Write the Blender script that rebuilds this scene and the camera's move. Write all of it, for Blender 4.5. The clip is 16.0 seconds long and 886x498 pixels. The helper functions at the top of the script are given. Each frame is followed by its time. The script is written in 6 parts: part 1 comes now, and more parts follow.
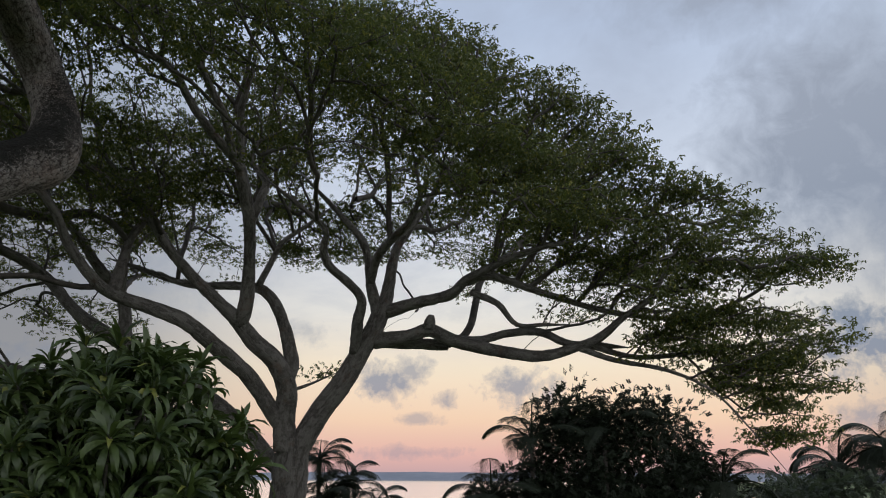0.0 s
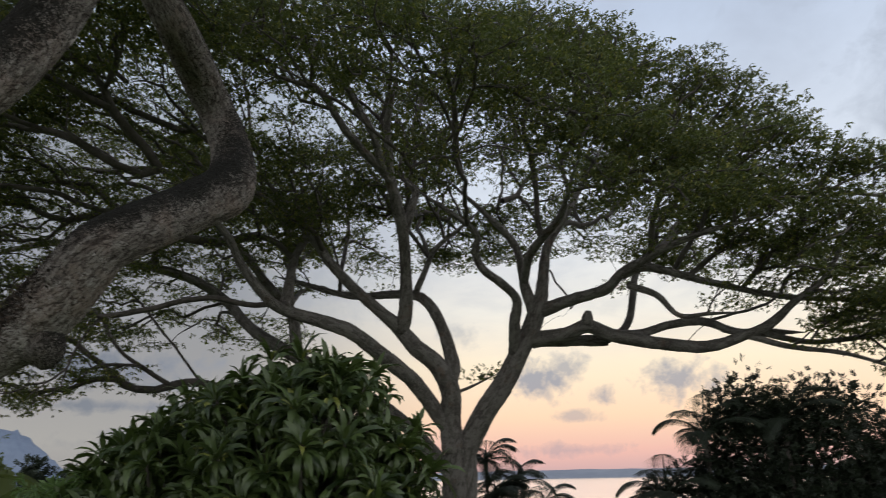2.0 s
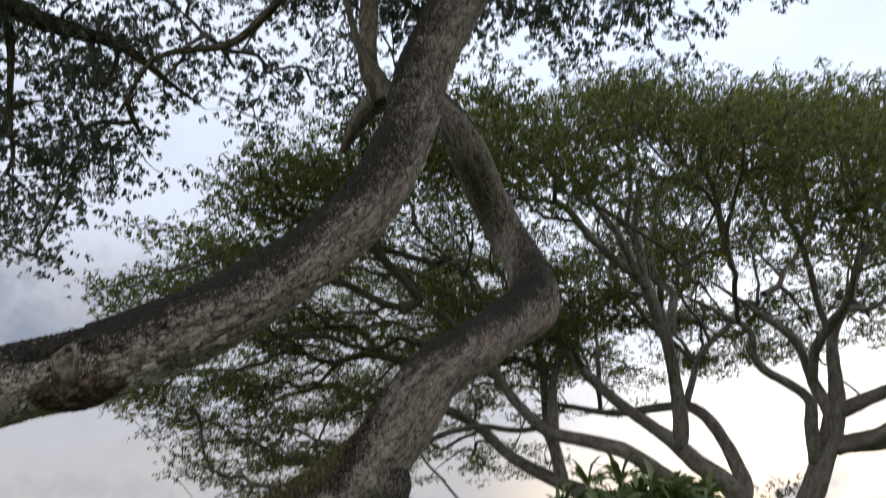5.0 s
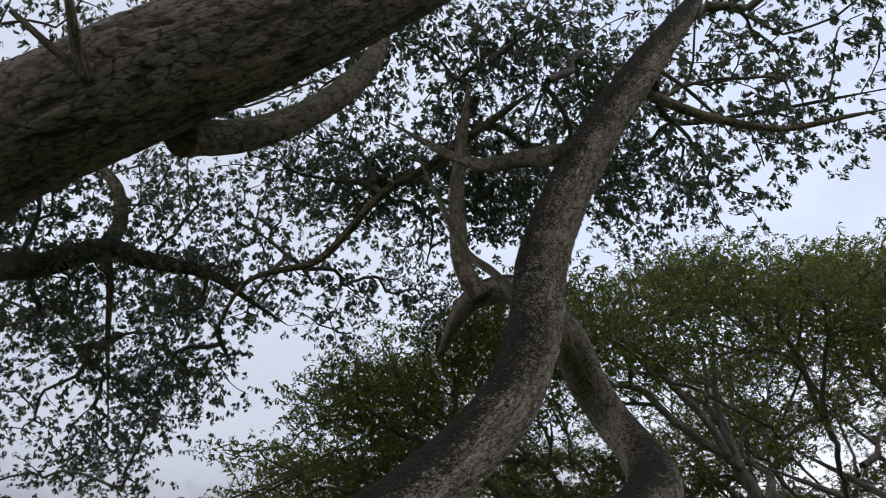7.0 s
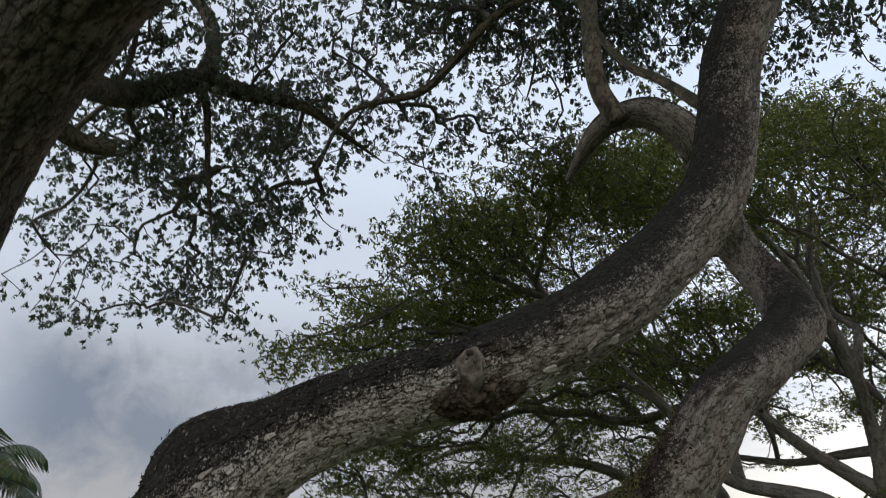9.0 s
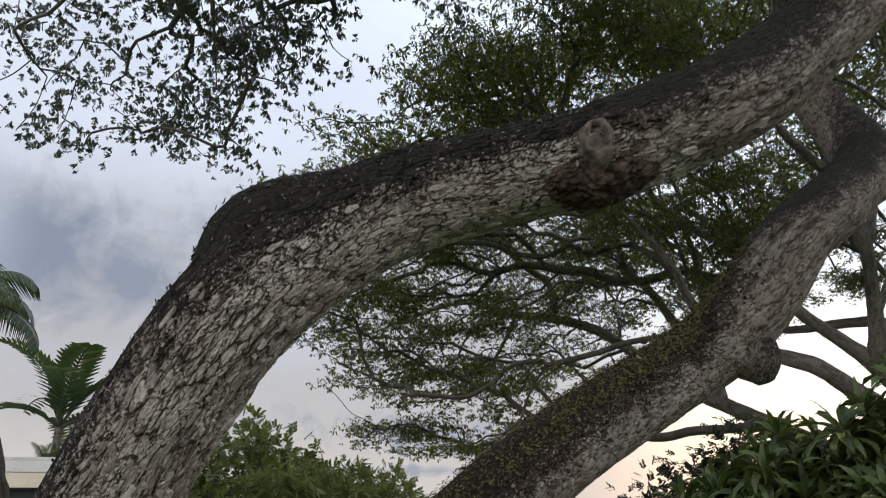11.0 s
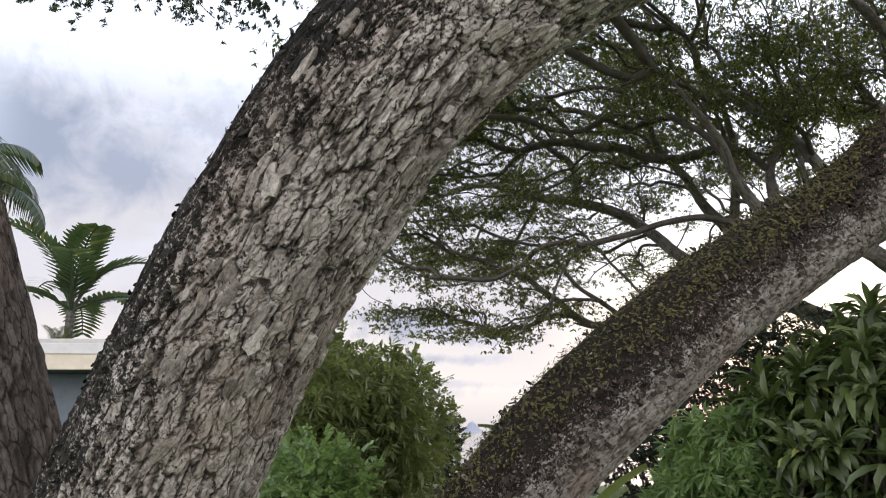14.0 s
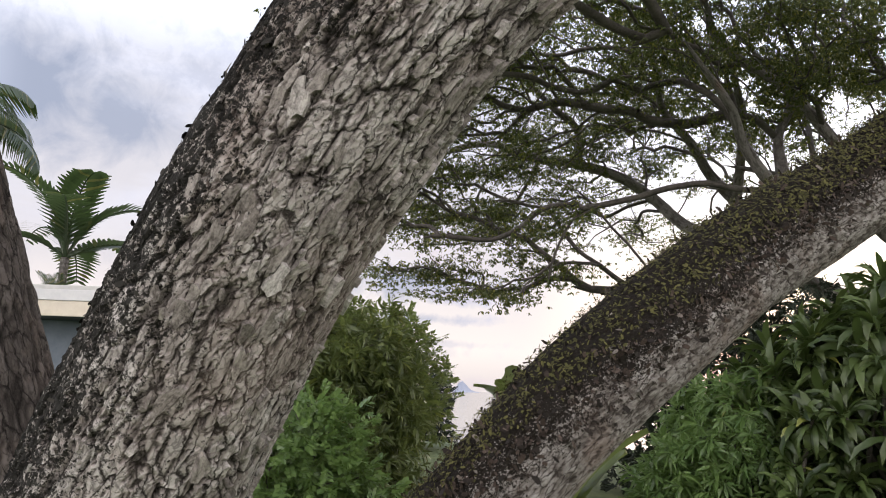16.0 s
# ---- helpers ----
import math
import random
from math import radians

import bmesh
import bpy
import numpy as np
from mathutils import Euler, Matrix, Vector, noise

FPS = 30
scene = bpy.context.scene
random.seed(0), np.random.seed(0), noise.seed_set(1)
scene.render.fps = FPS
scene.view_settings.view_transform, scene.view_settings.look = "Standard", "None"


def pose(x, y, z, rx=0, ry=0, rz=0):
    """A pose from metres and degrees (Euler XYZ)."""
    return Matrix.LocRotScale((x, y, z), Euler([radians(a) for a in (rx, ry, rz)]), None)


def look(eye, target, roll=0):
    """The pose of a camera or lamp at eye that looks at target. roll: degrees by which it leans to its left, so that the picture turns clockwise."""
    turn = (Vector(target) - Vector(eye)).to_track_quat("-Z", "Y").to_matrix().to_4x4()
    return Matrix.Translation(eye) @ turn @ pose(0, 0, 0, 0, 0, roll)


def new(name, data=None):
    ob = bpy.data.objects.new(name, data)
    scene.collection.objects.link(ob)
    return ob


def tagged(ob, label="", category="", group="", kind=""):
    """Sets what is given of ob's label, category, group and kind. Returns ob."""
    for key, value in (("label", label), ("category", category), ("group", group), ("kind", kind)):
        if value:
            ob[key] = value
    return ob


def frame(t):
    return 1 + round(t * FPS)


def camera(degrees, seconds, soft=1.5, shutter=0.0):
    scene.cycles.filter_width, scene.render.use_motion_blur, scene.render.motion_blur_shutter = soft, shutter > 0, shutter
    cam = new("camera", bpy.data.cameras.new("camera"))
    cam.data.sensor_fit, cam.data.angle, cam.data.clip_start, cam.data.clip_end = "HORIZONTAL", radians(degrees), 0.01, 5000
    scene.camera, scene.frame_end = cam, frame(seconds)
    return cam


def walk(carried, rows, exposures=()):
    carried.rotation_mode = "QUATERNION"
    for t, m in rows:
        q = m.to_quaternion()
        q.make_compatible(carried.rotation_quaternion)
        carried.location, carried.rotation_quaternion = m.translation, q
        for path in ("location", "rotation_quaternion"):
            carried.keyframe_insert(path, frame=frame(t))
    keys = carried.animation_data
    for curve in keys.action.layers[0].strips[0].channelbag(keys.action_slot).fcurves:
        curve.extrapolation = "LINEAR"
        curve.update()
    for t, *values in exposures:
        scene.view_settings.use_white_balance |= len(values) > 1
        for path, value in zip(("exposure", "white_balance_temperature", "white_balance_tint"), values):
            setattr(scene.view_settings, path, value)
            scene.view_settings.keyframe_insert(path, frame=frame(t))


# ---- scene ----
cam = camera(59.8, 16.0, soft=1.0, shutter=0.4)
PATH = [
    (0, (0.867, 0.845, 1.71), (0.559, 2.737, 2.279), 0.2),
    (0.5, (0.851, 0.844, 1.719), (0.509, 2.73, 2.291), 0.0),
    (1, (0.829, 0.801, 1.719), (0.411, 2.671, 2.291), -0.3),
    (1.5, (0.784, 0.789, 1.721), (0.252, 2.63, 2.293), -0.8),
    (2, (0.735, 0.734, 1.723), (0.067, 2.531, 2.292), -1.1),
    (2.5, (0.64, 0.738, 1.717), (-0.183, 2.473, 2.275), -1.7),
    (3, (0.528, 0.786, 1.741), (-0.433, 2.451, 2.292), -1.7),
    (3.5, (0.333, 0.813, 1.772), (-0.696, 2.44, 2.315), -1.6),
    (4, (0.129, 0.717, 1.795), (-0.945, 2.312, 2.346), -2.2),
    (4.5, (-0.054, 0.662, 1.775), (-1.173, 2.193, 2.409), -2.0),
    (5, (-0.249, 0.666, 1.794), (-1.326, 2.107, 2.667), -2.2),
    (5.2, (-0.318, 0.663, 1.812), (-1.344, 2.078, 2.785), -2.3),
    (7.3, (-0.736, 0.141, 1.721), (-1.693, 1.307, 3.034), -6.5),
    (7.5, (-0.832, 0.08, 1.732), (-1.811, 1.264, 3.013), -5.7),
    (8, (-1.052, 0.063, 1.71), (-2.114, 1.249, 2.92), -4.3),
    (8.5, (-1.262, 0.075, 1.68), (-2.437, 1.256, 2.787), -3.2),
    (9, (-1.487, 0.063, 1.658), (-2.685, 1.289, 2.69), -2.2),
    (9.5, (-1.693, 0.08, 1.634), (-2.863, 1.366, 2.623), -0.8),
    (10, (-1.87, 0.122, 1.603), (-3.079, 1.446, 2.489), 0.7),
    (10.2, (-1.949, 0.131, 1.586), (-3.172, 1.47, 2.429), 0.8),
    (12.3, (-2.873, 0.388, 1.629), (-4.2, 1.757, 2.234), -0.2),
    (12.5, (-2.951, 0.381, 1.617), (-4.28, 1.755, 2.206), -0.2),
    (13, (-3.126, 0.404, 1.594), (-4.457, 1.792, 2.143), -0.5),
    (13.5, (-3.26, 0.457, 1.578), (-4.594, 1.859, 2.084), -0.0),
    (14, (-3.334, 0.5, 1.573), (-4.657, 1.928, 2.029), 0.3),
    (14.5, (-3.402, 0.514, 1.576), (-4.714, 1.962, 2.0), 0.3),
    (15, (-3.476, 0.52, 1.562), (-4.788, 1.979, 1.95), 0.8),
    (15.5, (-3.505, 0.542, 1.565), (-4.823, 1.999, 1.936), 1.6),
    (16, (-3.522, 0.575, 1.568), (-4.849, 2.028, 1.924), 2.1),
]
# seconds, stops, kelvin, tint
EXPOSURES = [(0, -0.13, 6100, 10), (1.0, -0.12, 6120, 10), (2.0, 0.07, 6300, 9), (3.0, 0.52, 6350, 11), (3.8, 0.89, 6450, 12), (4.6, 0.95, 6450, 12), (5.2, 0.76, 6450, 12), (7.5, 0.52, 6450, 13),
             (8.5, 0.57, 6450, 10), (9.5, 0.47, 6450, 9), (10.2, 0.56, 6450, 10), (12.3, 1.16, 6500, 12), (14.0, 1.38, 6450, 15), (16.0, 1.40, 6550, 16)]
walk(cam, [(t, look(eye, target, roll)) for t, eye, target, roll in PATH], EXPOSURES)

# ---------------------------------------------------------------- node helpers


class Nodes:
    """A short way to write shader node trees."""

    def __init__(self, tree):
        self.tree, self.nodes, self.links = tree, tree.nodes, tree.links
        self.nodes.clear()

    def put(self, sock, value):
        if isinstance(value, bpy.types.NodeSocket):
            self.links.new(value, sock)
        else:
            sock.default_value = value

    def add(self, kind, **inputs):
        n = self.nodes.new(kind)
        for key, value in inputs.items():
            self.put(n.inputs[key.replace("_", " ")], value)
        return n

    def math(self, op, a, b=0.0, c=0.0, clamp=False):
        n = self.nodes.new("ShaderNodeMath")
        n.operation, n.use_clamp = op, clamp
        for i, v in enumerate((a, b, c)):
            self.put(n.inputs[i], v)
        return n.outputs[0]

    def mix(self, f, a, b, mode="MIX"):
        n = self.nodes.new("ShaderNodeMix")
        n.data_type, n.blend_type = "RGBA", mode
        self.put(n.inputs[0], f), self.put(n.inputs[6], a), self.put(n.inputs[7], b)
        return n.outputs[2]

    def ramp(self, f, stops, smooth=True):
        n = self.nodes.new("ShaderNodeValToRGB")
        if smooth:
            n.color_ramp.interpolation = "EASE"
        els = n.color_ramp.elements
        while len(els) < len(stops):
            els.new(0.5)
        for e, (p, c) in zip(els, stops):
            e.position = p
            e.color = (c, c, c, 1) if isinstance(c, (int, float)) else (*c, 1)
        self.put(n.inputs[0], f)
        return n.outputs[0]

    def noise(self, vec, scale, detail=4.0, rough=0.55, warp=0.0):
        n = self.add("ShaderNodeTexNoise", Vector=vec, Scale=scale, Detail=detail, Roughness=rough, Distortion=warp)
        return n.outputs[0]


# ---------------------------------------------------------------- sky and light
SUN_AZ = -6.0
world = bpy.data.worlds.new("dusk")
scene.world = world
world.use_nodes = True
n = Nodes(world.node_tree)
way = n.add("ShaderNodeTexCoord").outputs["Generated"]
sep = n.add("ShaderNodeSeparateXYZ", Vector=way)
wx, wy, wz = sep.outputs
az = n.math("MULTIPLY", n.math("ARCTAN2", wx, wy), 180 / math.pi)
el = n.math("MULTIPLY", n.math("ARCSINE", wz), 180 / math.pi)
up = n.math("MULTIPLY_ADD", el, 1 / 90, 0.0, clamp=True)
# towards the afterglow, and away from it
glow = n.ramp(up, [(0.0, (0.55, 0.36, 0.36)), (0.018, (0.80, 0.46, 0.38)), (0.045, (0.93, 0.64, 0.43)), (0.085, (0.94, 0.775, 0.56)),
                   (0.13, (0.82, 0.77, 0.68)), (0.20, (0.66, 0.69, 0.74)), (0.36, (0.50, 0.57, 0.70)), (1.0, (0.30, 0.38, 0.54))], smooth=False)
calm = n.ramp(up, [(0.0, (0.29, 0.272, 0.262)), (0.03, (0.36, 0.34, 0.315)), (0.09, (0.30, 0.293, 0.292)), (0.24, (0.26, 0.272, 0.295)), (0.30, (0.40, 0.44, 0.50)),
                   (0.42, (0.48, 0.54, 0.63)), (1.0, (0.42, 0.47, 0.56))], smooth=False)
# the unseen half of the sky, brighter than dusk there, added as fill light
east_fill = n.ramp(up, [(0.0, (0.85, 0.835, 0.81)), (0.15, (1.10, 1.075, 1.04)), (0.5, (0.92, 0.92, 0.92)), (1.0, (0.45, 0.50, 0.58))], smooth=False)
toward = n.math("COSINE", n.math("MULTIPLY", n.math("SUBTRACT", az, SUN_AZ + 4), math.pi / 180))
side = n.ramp(toward, [(0.82, 0.0), (0.98, 1.0)])
sky = n.mix(side, calm, glow)
away = n.math("COSINE", n.math("MULTIPLY", n.math("SUBTRACT", az, SUN_AZ - 30), math.pi / 180))
sky = n.mix(n.ramp(n.math("MULTIPLY_ADD", away, 0.5, 0.5), [(0.42, 1.0), (0.66, 0.0)]), sky, east_fill)
# cloud decks, seen flat from below
flat = n.math("ADD", n.math("MAXIMUM", wz, 0.0), 0.16)
deck = n.add("ShaderNodeCombineXYZ", X=n.math("DIVIDE", wx, flat), Y=n.math("DIVIDE", wy, flat), Z=0.0).outputs[0]
broad = n.noise(deck, 1.25, 6, 0.55, 0.35)
fine = n.noise(deck, 4.5, 6, 0.6, 0.4)
veil = n.ramp(n.math("MULTIPLY_ADD", fine, 0.25, n.math("MULTIPLY", broad, 0.75)), [(0.43, 0.0), (0.62, 1.0)])
lift_veil = n.ramp(up, [(0.06, 0.0), (0.2, 1.0)])
sky = n.mix(n.math("MULTIPLY", n.math("MULTIPLY", veil, lift_veil), 0.5), sky, (0.36, 0.39, 0.46, 1))
# single clouds: azimuth, elevation, half width, half height in degrees, how dense
CLOUDS = [(-70.0, 16.0, 15.0, 9.0, 0.4), (-13.6, 6.8, 2.4, 1.7, 0.9), (-11.6, 7.6, 1.6, 1.2, 0.8), (-9.0, 5.5, 1.0, 0.8, 0.8), (-11.2, 4.1, 2.0, 0.45, 0.7),
          (-3.8, 6.3, 2.8, 1.4, 0.85), (19.5, 8.6, 4.2, 2.8, 1.0), (19.5, 3.8, 3.0, 1.0, 0.8), (-11.5, 1.7, 4.2, 0.5, 0.7),
          (-19.3, 10.1, 1.6, 0.9, 0.6), (-8.0, 11.8, 2.2, 0.8, 0.35), (20.0, 22.0, 9.5, 8.0, 1.0), (14.0, 33.5, 9.0, 3.5, 0.9), (23.0, 17.0, 6.0, 4.0, 0.9),
          (-73.0, 18.5, 10.0, 4.8, 1.0), (-66.5, 17.5, 5.0, 3.2, 0.95), (-61.0, 21.0, 5.0, 2.0, 0.6), (-45.0, 7.6, 8.0, 1.3, 0.8), (-41.0, 3.2, 4.0, 0.35, 0.6), (-84.0, 22.0, 8.0, 4.0, 0.9), (-43.0, 2.6, 4.0, 0.5, 0.5), (-44.0, 5.0, 6.0, 0.45, 0.8), (-40.0, 6.4, 5.0, 0.4, 0.7), (-38.0, 0.5, 9.0, 0.45, 0.4),
          (-58.0, 22.5, 6.0, 2.0, 0.5), (-33.0, 13.0, 9.0, 2.6, 0.45), (-70.0, 33.0, 12.0, 4.0, 0.4), (8.0, 13.5, 9.0, 1.6, 0.4), (-62.0, 8.5, 9.0, 1.2, 0.5)]
puff = n.noise(way, 16.0, 6, 0.62, 0.6)
puff_small = n.noise(way, 42.0, 5, 0.6, 0.3)
ragged = n.math("MULTIPLY_ADD", puff_small, 0.7, n.math("MULTIPLY", puff, 1.7))
torn_puff = n.math("MULTIPLY_ADD", n.noise(way, 95.0, 5, 0.65, 0.3), 1.3, n.math("MULTIPLY_ADD", n.noise(way, 36.0, 4, 0.55, 0.4), 2.6, -0.85))
cover = 0.0
for a, e, w, h, dense in CLOUDS:
    dx = n.math("MULTIPLY", n.math("SUBTRACT", az, a), 1 / w)
    dy = n.math("MULTIPLY", n.math("SUBTRACT", el, e), 1 / h)
    d = n.math("SQRT", n.math("ADD", n.math("MULTIPLY", dx, dx), n.math("MULTIPLY", dy, dy)))
    m = n.math("MULTIPLY", n.math("SUBTRACT", n.math("ADD", torn_puff if h < 3 else ragged, 0.05), d, clamp=True), dense * (1.15 if h < 3 else 1.0), clamp=True)
    cover = n.math("MAXIMUM", cover, n.math("MULTIPLY", m, dense))
cloud_tint = n.ramp(up, [(0.0, (0.40, 0.32, 0.35)), (0.05, (0.29, 0.295, 0.345)), (0.12, (0.255, 0.29, 0.35)), (0.3, (0.33, 0.36, 0.42)), (1.0, (0.30, 0.34, 0.42))])
west = n.ramp(n.math("MULTIPLY_ADD", az, 1 / 180, 0.5), [(0.06, 0.0), (0.1, 1.0), (0.24, 1.0), (0.32, 0.0)])
cloud_tint = n.mix(west, cloud_tint, (0.135, 0.160, 0.205, 1))
sky = n.mix(n.math("MULTIPLY", cover, 0.95), sky, cloud_tint)
# the ground half of the world
sky = n.mix(n.ramp(n.math("MULTIPLY_ADD", el, 0.5, 0.5), [(0.0, 1.0), (0.4, 0.0)]), sky, (0.05, 0.055, 0.05, 1))
back = n.add("ShaderNodeBackground", Color=sky, Strength=1.1)
n.links.new(back.outputs[0], n.add("ShaderNodeOutputWorld").inputs[0])

sun = new("sun", bpy.data.lights.new("sun", "SUN"))
sun.data.energy, sun.data.angle, sun.data.color = 0.3, radians(50), (1.0, 0.86, 0.72)
sun.matrix_world = look((math.sin(radians(SUN_AZ)) * 60, math.cos(radians(SUN_AZ)) * 60, 9), (0, 0, 0))

# ---------------------------------------------------------------- materials


def material(name, build):
    m = bpy.data.materials.new(name)
    m.use_nodes = True
    k = Nodes(m.node_tree)
    out = k.add("ShaderNodeOutputMaterial")
    k.links.new(build(k), out.inputs[0])
    return m


def bump(k, height, strength, distance):
    b = k.add("ShaderNodeBump", Strength=strength, Distance=distance, Height=height)
    return b.outputs[0]


def bark_material(name, pale, mid, dark, moss, moss_amount, scale=1.0, moss_from=0.3, crack=1.0):
    def build(k):
        co = k.add("ShaderNodeTexCoord").outputs["Object"]
        uv = k.add("ShaderNodeUVMap").outputs[0]
        blotch = k.noise(co, 5.5, 5, 0.6)
        fleck = k.noise(co, 60, 5, 0.65)
        lump = k.noise(co, 22, 4, 0.6)
        # plates stretched along the limb, with torn edges
        swerve = k.add("ShaderNodeTexNoise", Vector=uv, Scale=26.0, Detail=5.0, Roughness=0.7).outputs["Color"]
        bent = k.nodes.new("ShaderNodeVectorMath")
        bent.operation = "MULTIPLY_ADD"
        k.put(bent.inputs[0], swerve), k.put(bent.inputs[1], (0.016, 0.05, 0.0)), k.put(bent.inputs[2], uv)
        coarse = k.add("ShaderNodeMapping", Vector=bent.outputs[0], Scale=(scale * 44, scale * 10, 1)).outputs[0]
        small = k.add("ShaderNodeMapping", Vector=bent.outputs[0], Scale=(scale * 105, scale * 42, 1)).outputs[0]

        def plates(vec):
            v = k.nodes.new("ShaderNodeTexVoronoi")
            v.voronoi_dimensions, v.feature = "2D", "F1"
            k.put(v.inputs["Vector"], vec), k.put(v.inputs["Scale"], 1.0)
            e = k.nodes.new("ShaderNodeTexVoronoi")
            e.voronoi_dimensions, e.feature = "2D", "DISTANCE_TO_EDGE"
            k.put(e.inputs["Vector"], vec), k.put(e.inputs["Scale"], 1.0)
            one = k.add("ShaderNodeSeparateXYZ", Vector=v.outputs["Color"]).outputs[0]
            return one, e.outputs["Distance"]
        who, edge = plates(coarse)
        chip, chip_edge = plates(small)
        plate = k.nodes.new("ShaderNodeAttribute")
        plate.attribute_name = "plate"
        gap = k.ramp(k.math("MULTIPLY_ADD", k.math("SUBTRACT", lump, 0.47), 0.5, edge), [(0.0, 0.0), (0.10, 1.0)])
        chip_gap = k.ramp(k.math("MULTIPLY_ADD", k.math("SUBTRACT", fleck, 0.48), 0.9, chip_edge), [(0.0, 0.45), (0.16, 1.0)])
        tone = k.math("MULTIPLY_ADD", plate.outputs["Fac"], 0.5, k.math("MULTIPLY_ADD", who, 0.32, k.math("MULTIPLY_ADD", chip, 0.2, k.math("MULTIPLY_ADD", fleck, 0.5, k.math("MULTIPLY_ADD", lump, 0.3, -0.42)))))
        col = k.mix(k.ramp(tone, [(0.12, 0.0), (0.42, 1.0)]), (*dark, 1), (*mid, 1))
        col = k.mix(k.ramp(k.math("MULTIPLY_ADD", blotch, 0.3, tone), [(0.50, 0.0), (0.78, 1.0)]), col, (*pale, 1))
        rust = k.ramp(k.noise(co, 2.3, 4, 0.6), [(0.56, 0.0), (0.72, 0.5)])
        col = k.mix(rust, col, (0.17, 0.095, 0.065, 1))
        col = k.mix(k.math("MULTIPLY_ADD", k.math("MULTIPLY", gap, chip_gap), crack, 1 - crack), (dark[0] * 0.55, dark[1] * 0.55, dark[2] * 0.55, 1), col)
        # moss and old leaf litter on the upper side
        top = k.nodes.new("ShaderNodeAttribute")
        top.attribute_name = "skyward"
        torn = k.math("MULTIPLY_ADD", k.math("SUBTRACT", blotch, 0.5), 0.8, k.math("MULTIPLY_ADD", k.math("SUBTRACT", lump, 0.5), 1.1, k.math("MULTIPLY", k.math("SUBTRACT", fleck, 0.5), 0.9)))
        face = k.math("ADD", top.outputs["Fac"], torn)
        growth = k.mix(k.ramp(fleck, [(0.45, 0.0), (0.66, 1.0)]), (*moss, 1), (moss[0] * 2.6, moss[1] * 2.3, moss[2] * 1.9, 1))
        col = k.mix(k.math("MULTIPLY", k.ramp(face, [(moss_from, 0.0), (moss_from + 0.14, 1.0)]), moss_amount), col, growth)
        h = k.math("MULTIPLY_ADD", gap, k.math("MULTIPLY_ADD", who, 1.2, 0.9), k.math("MULTIPLY_ADD", chip_gap, k.math("MULTIPLY_ADD", chip, 0.5, 0.25), k.math("MULTIPLY", fleck, 0.5)))
        return k.add("ShaderNodeBsdfPrincipled", Base_Color=col, Roughness=0.92, Specular_IOR_Level=0.2, Normal=bump(k, h, 0.9, 0.006 / scale)).outputs[0]
    return material(name, build)


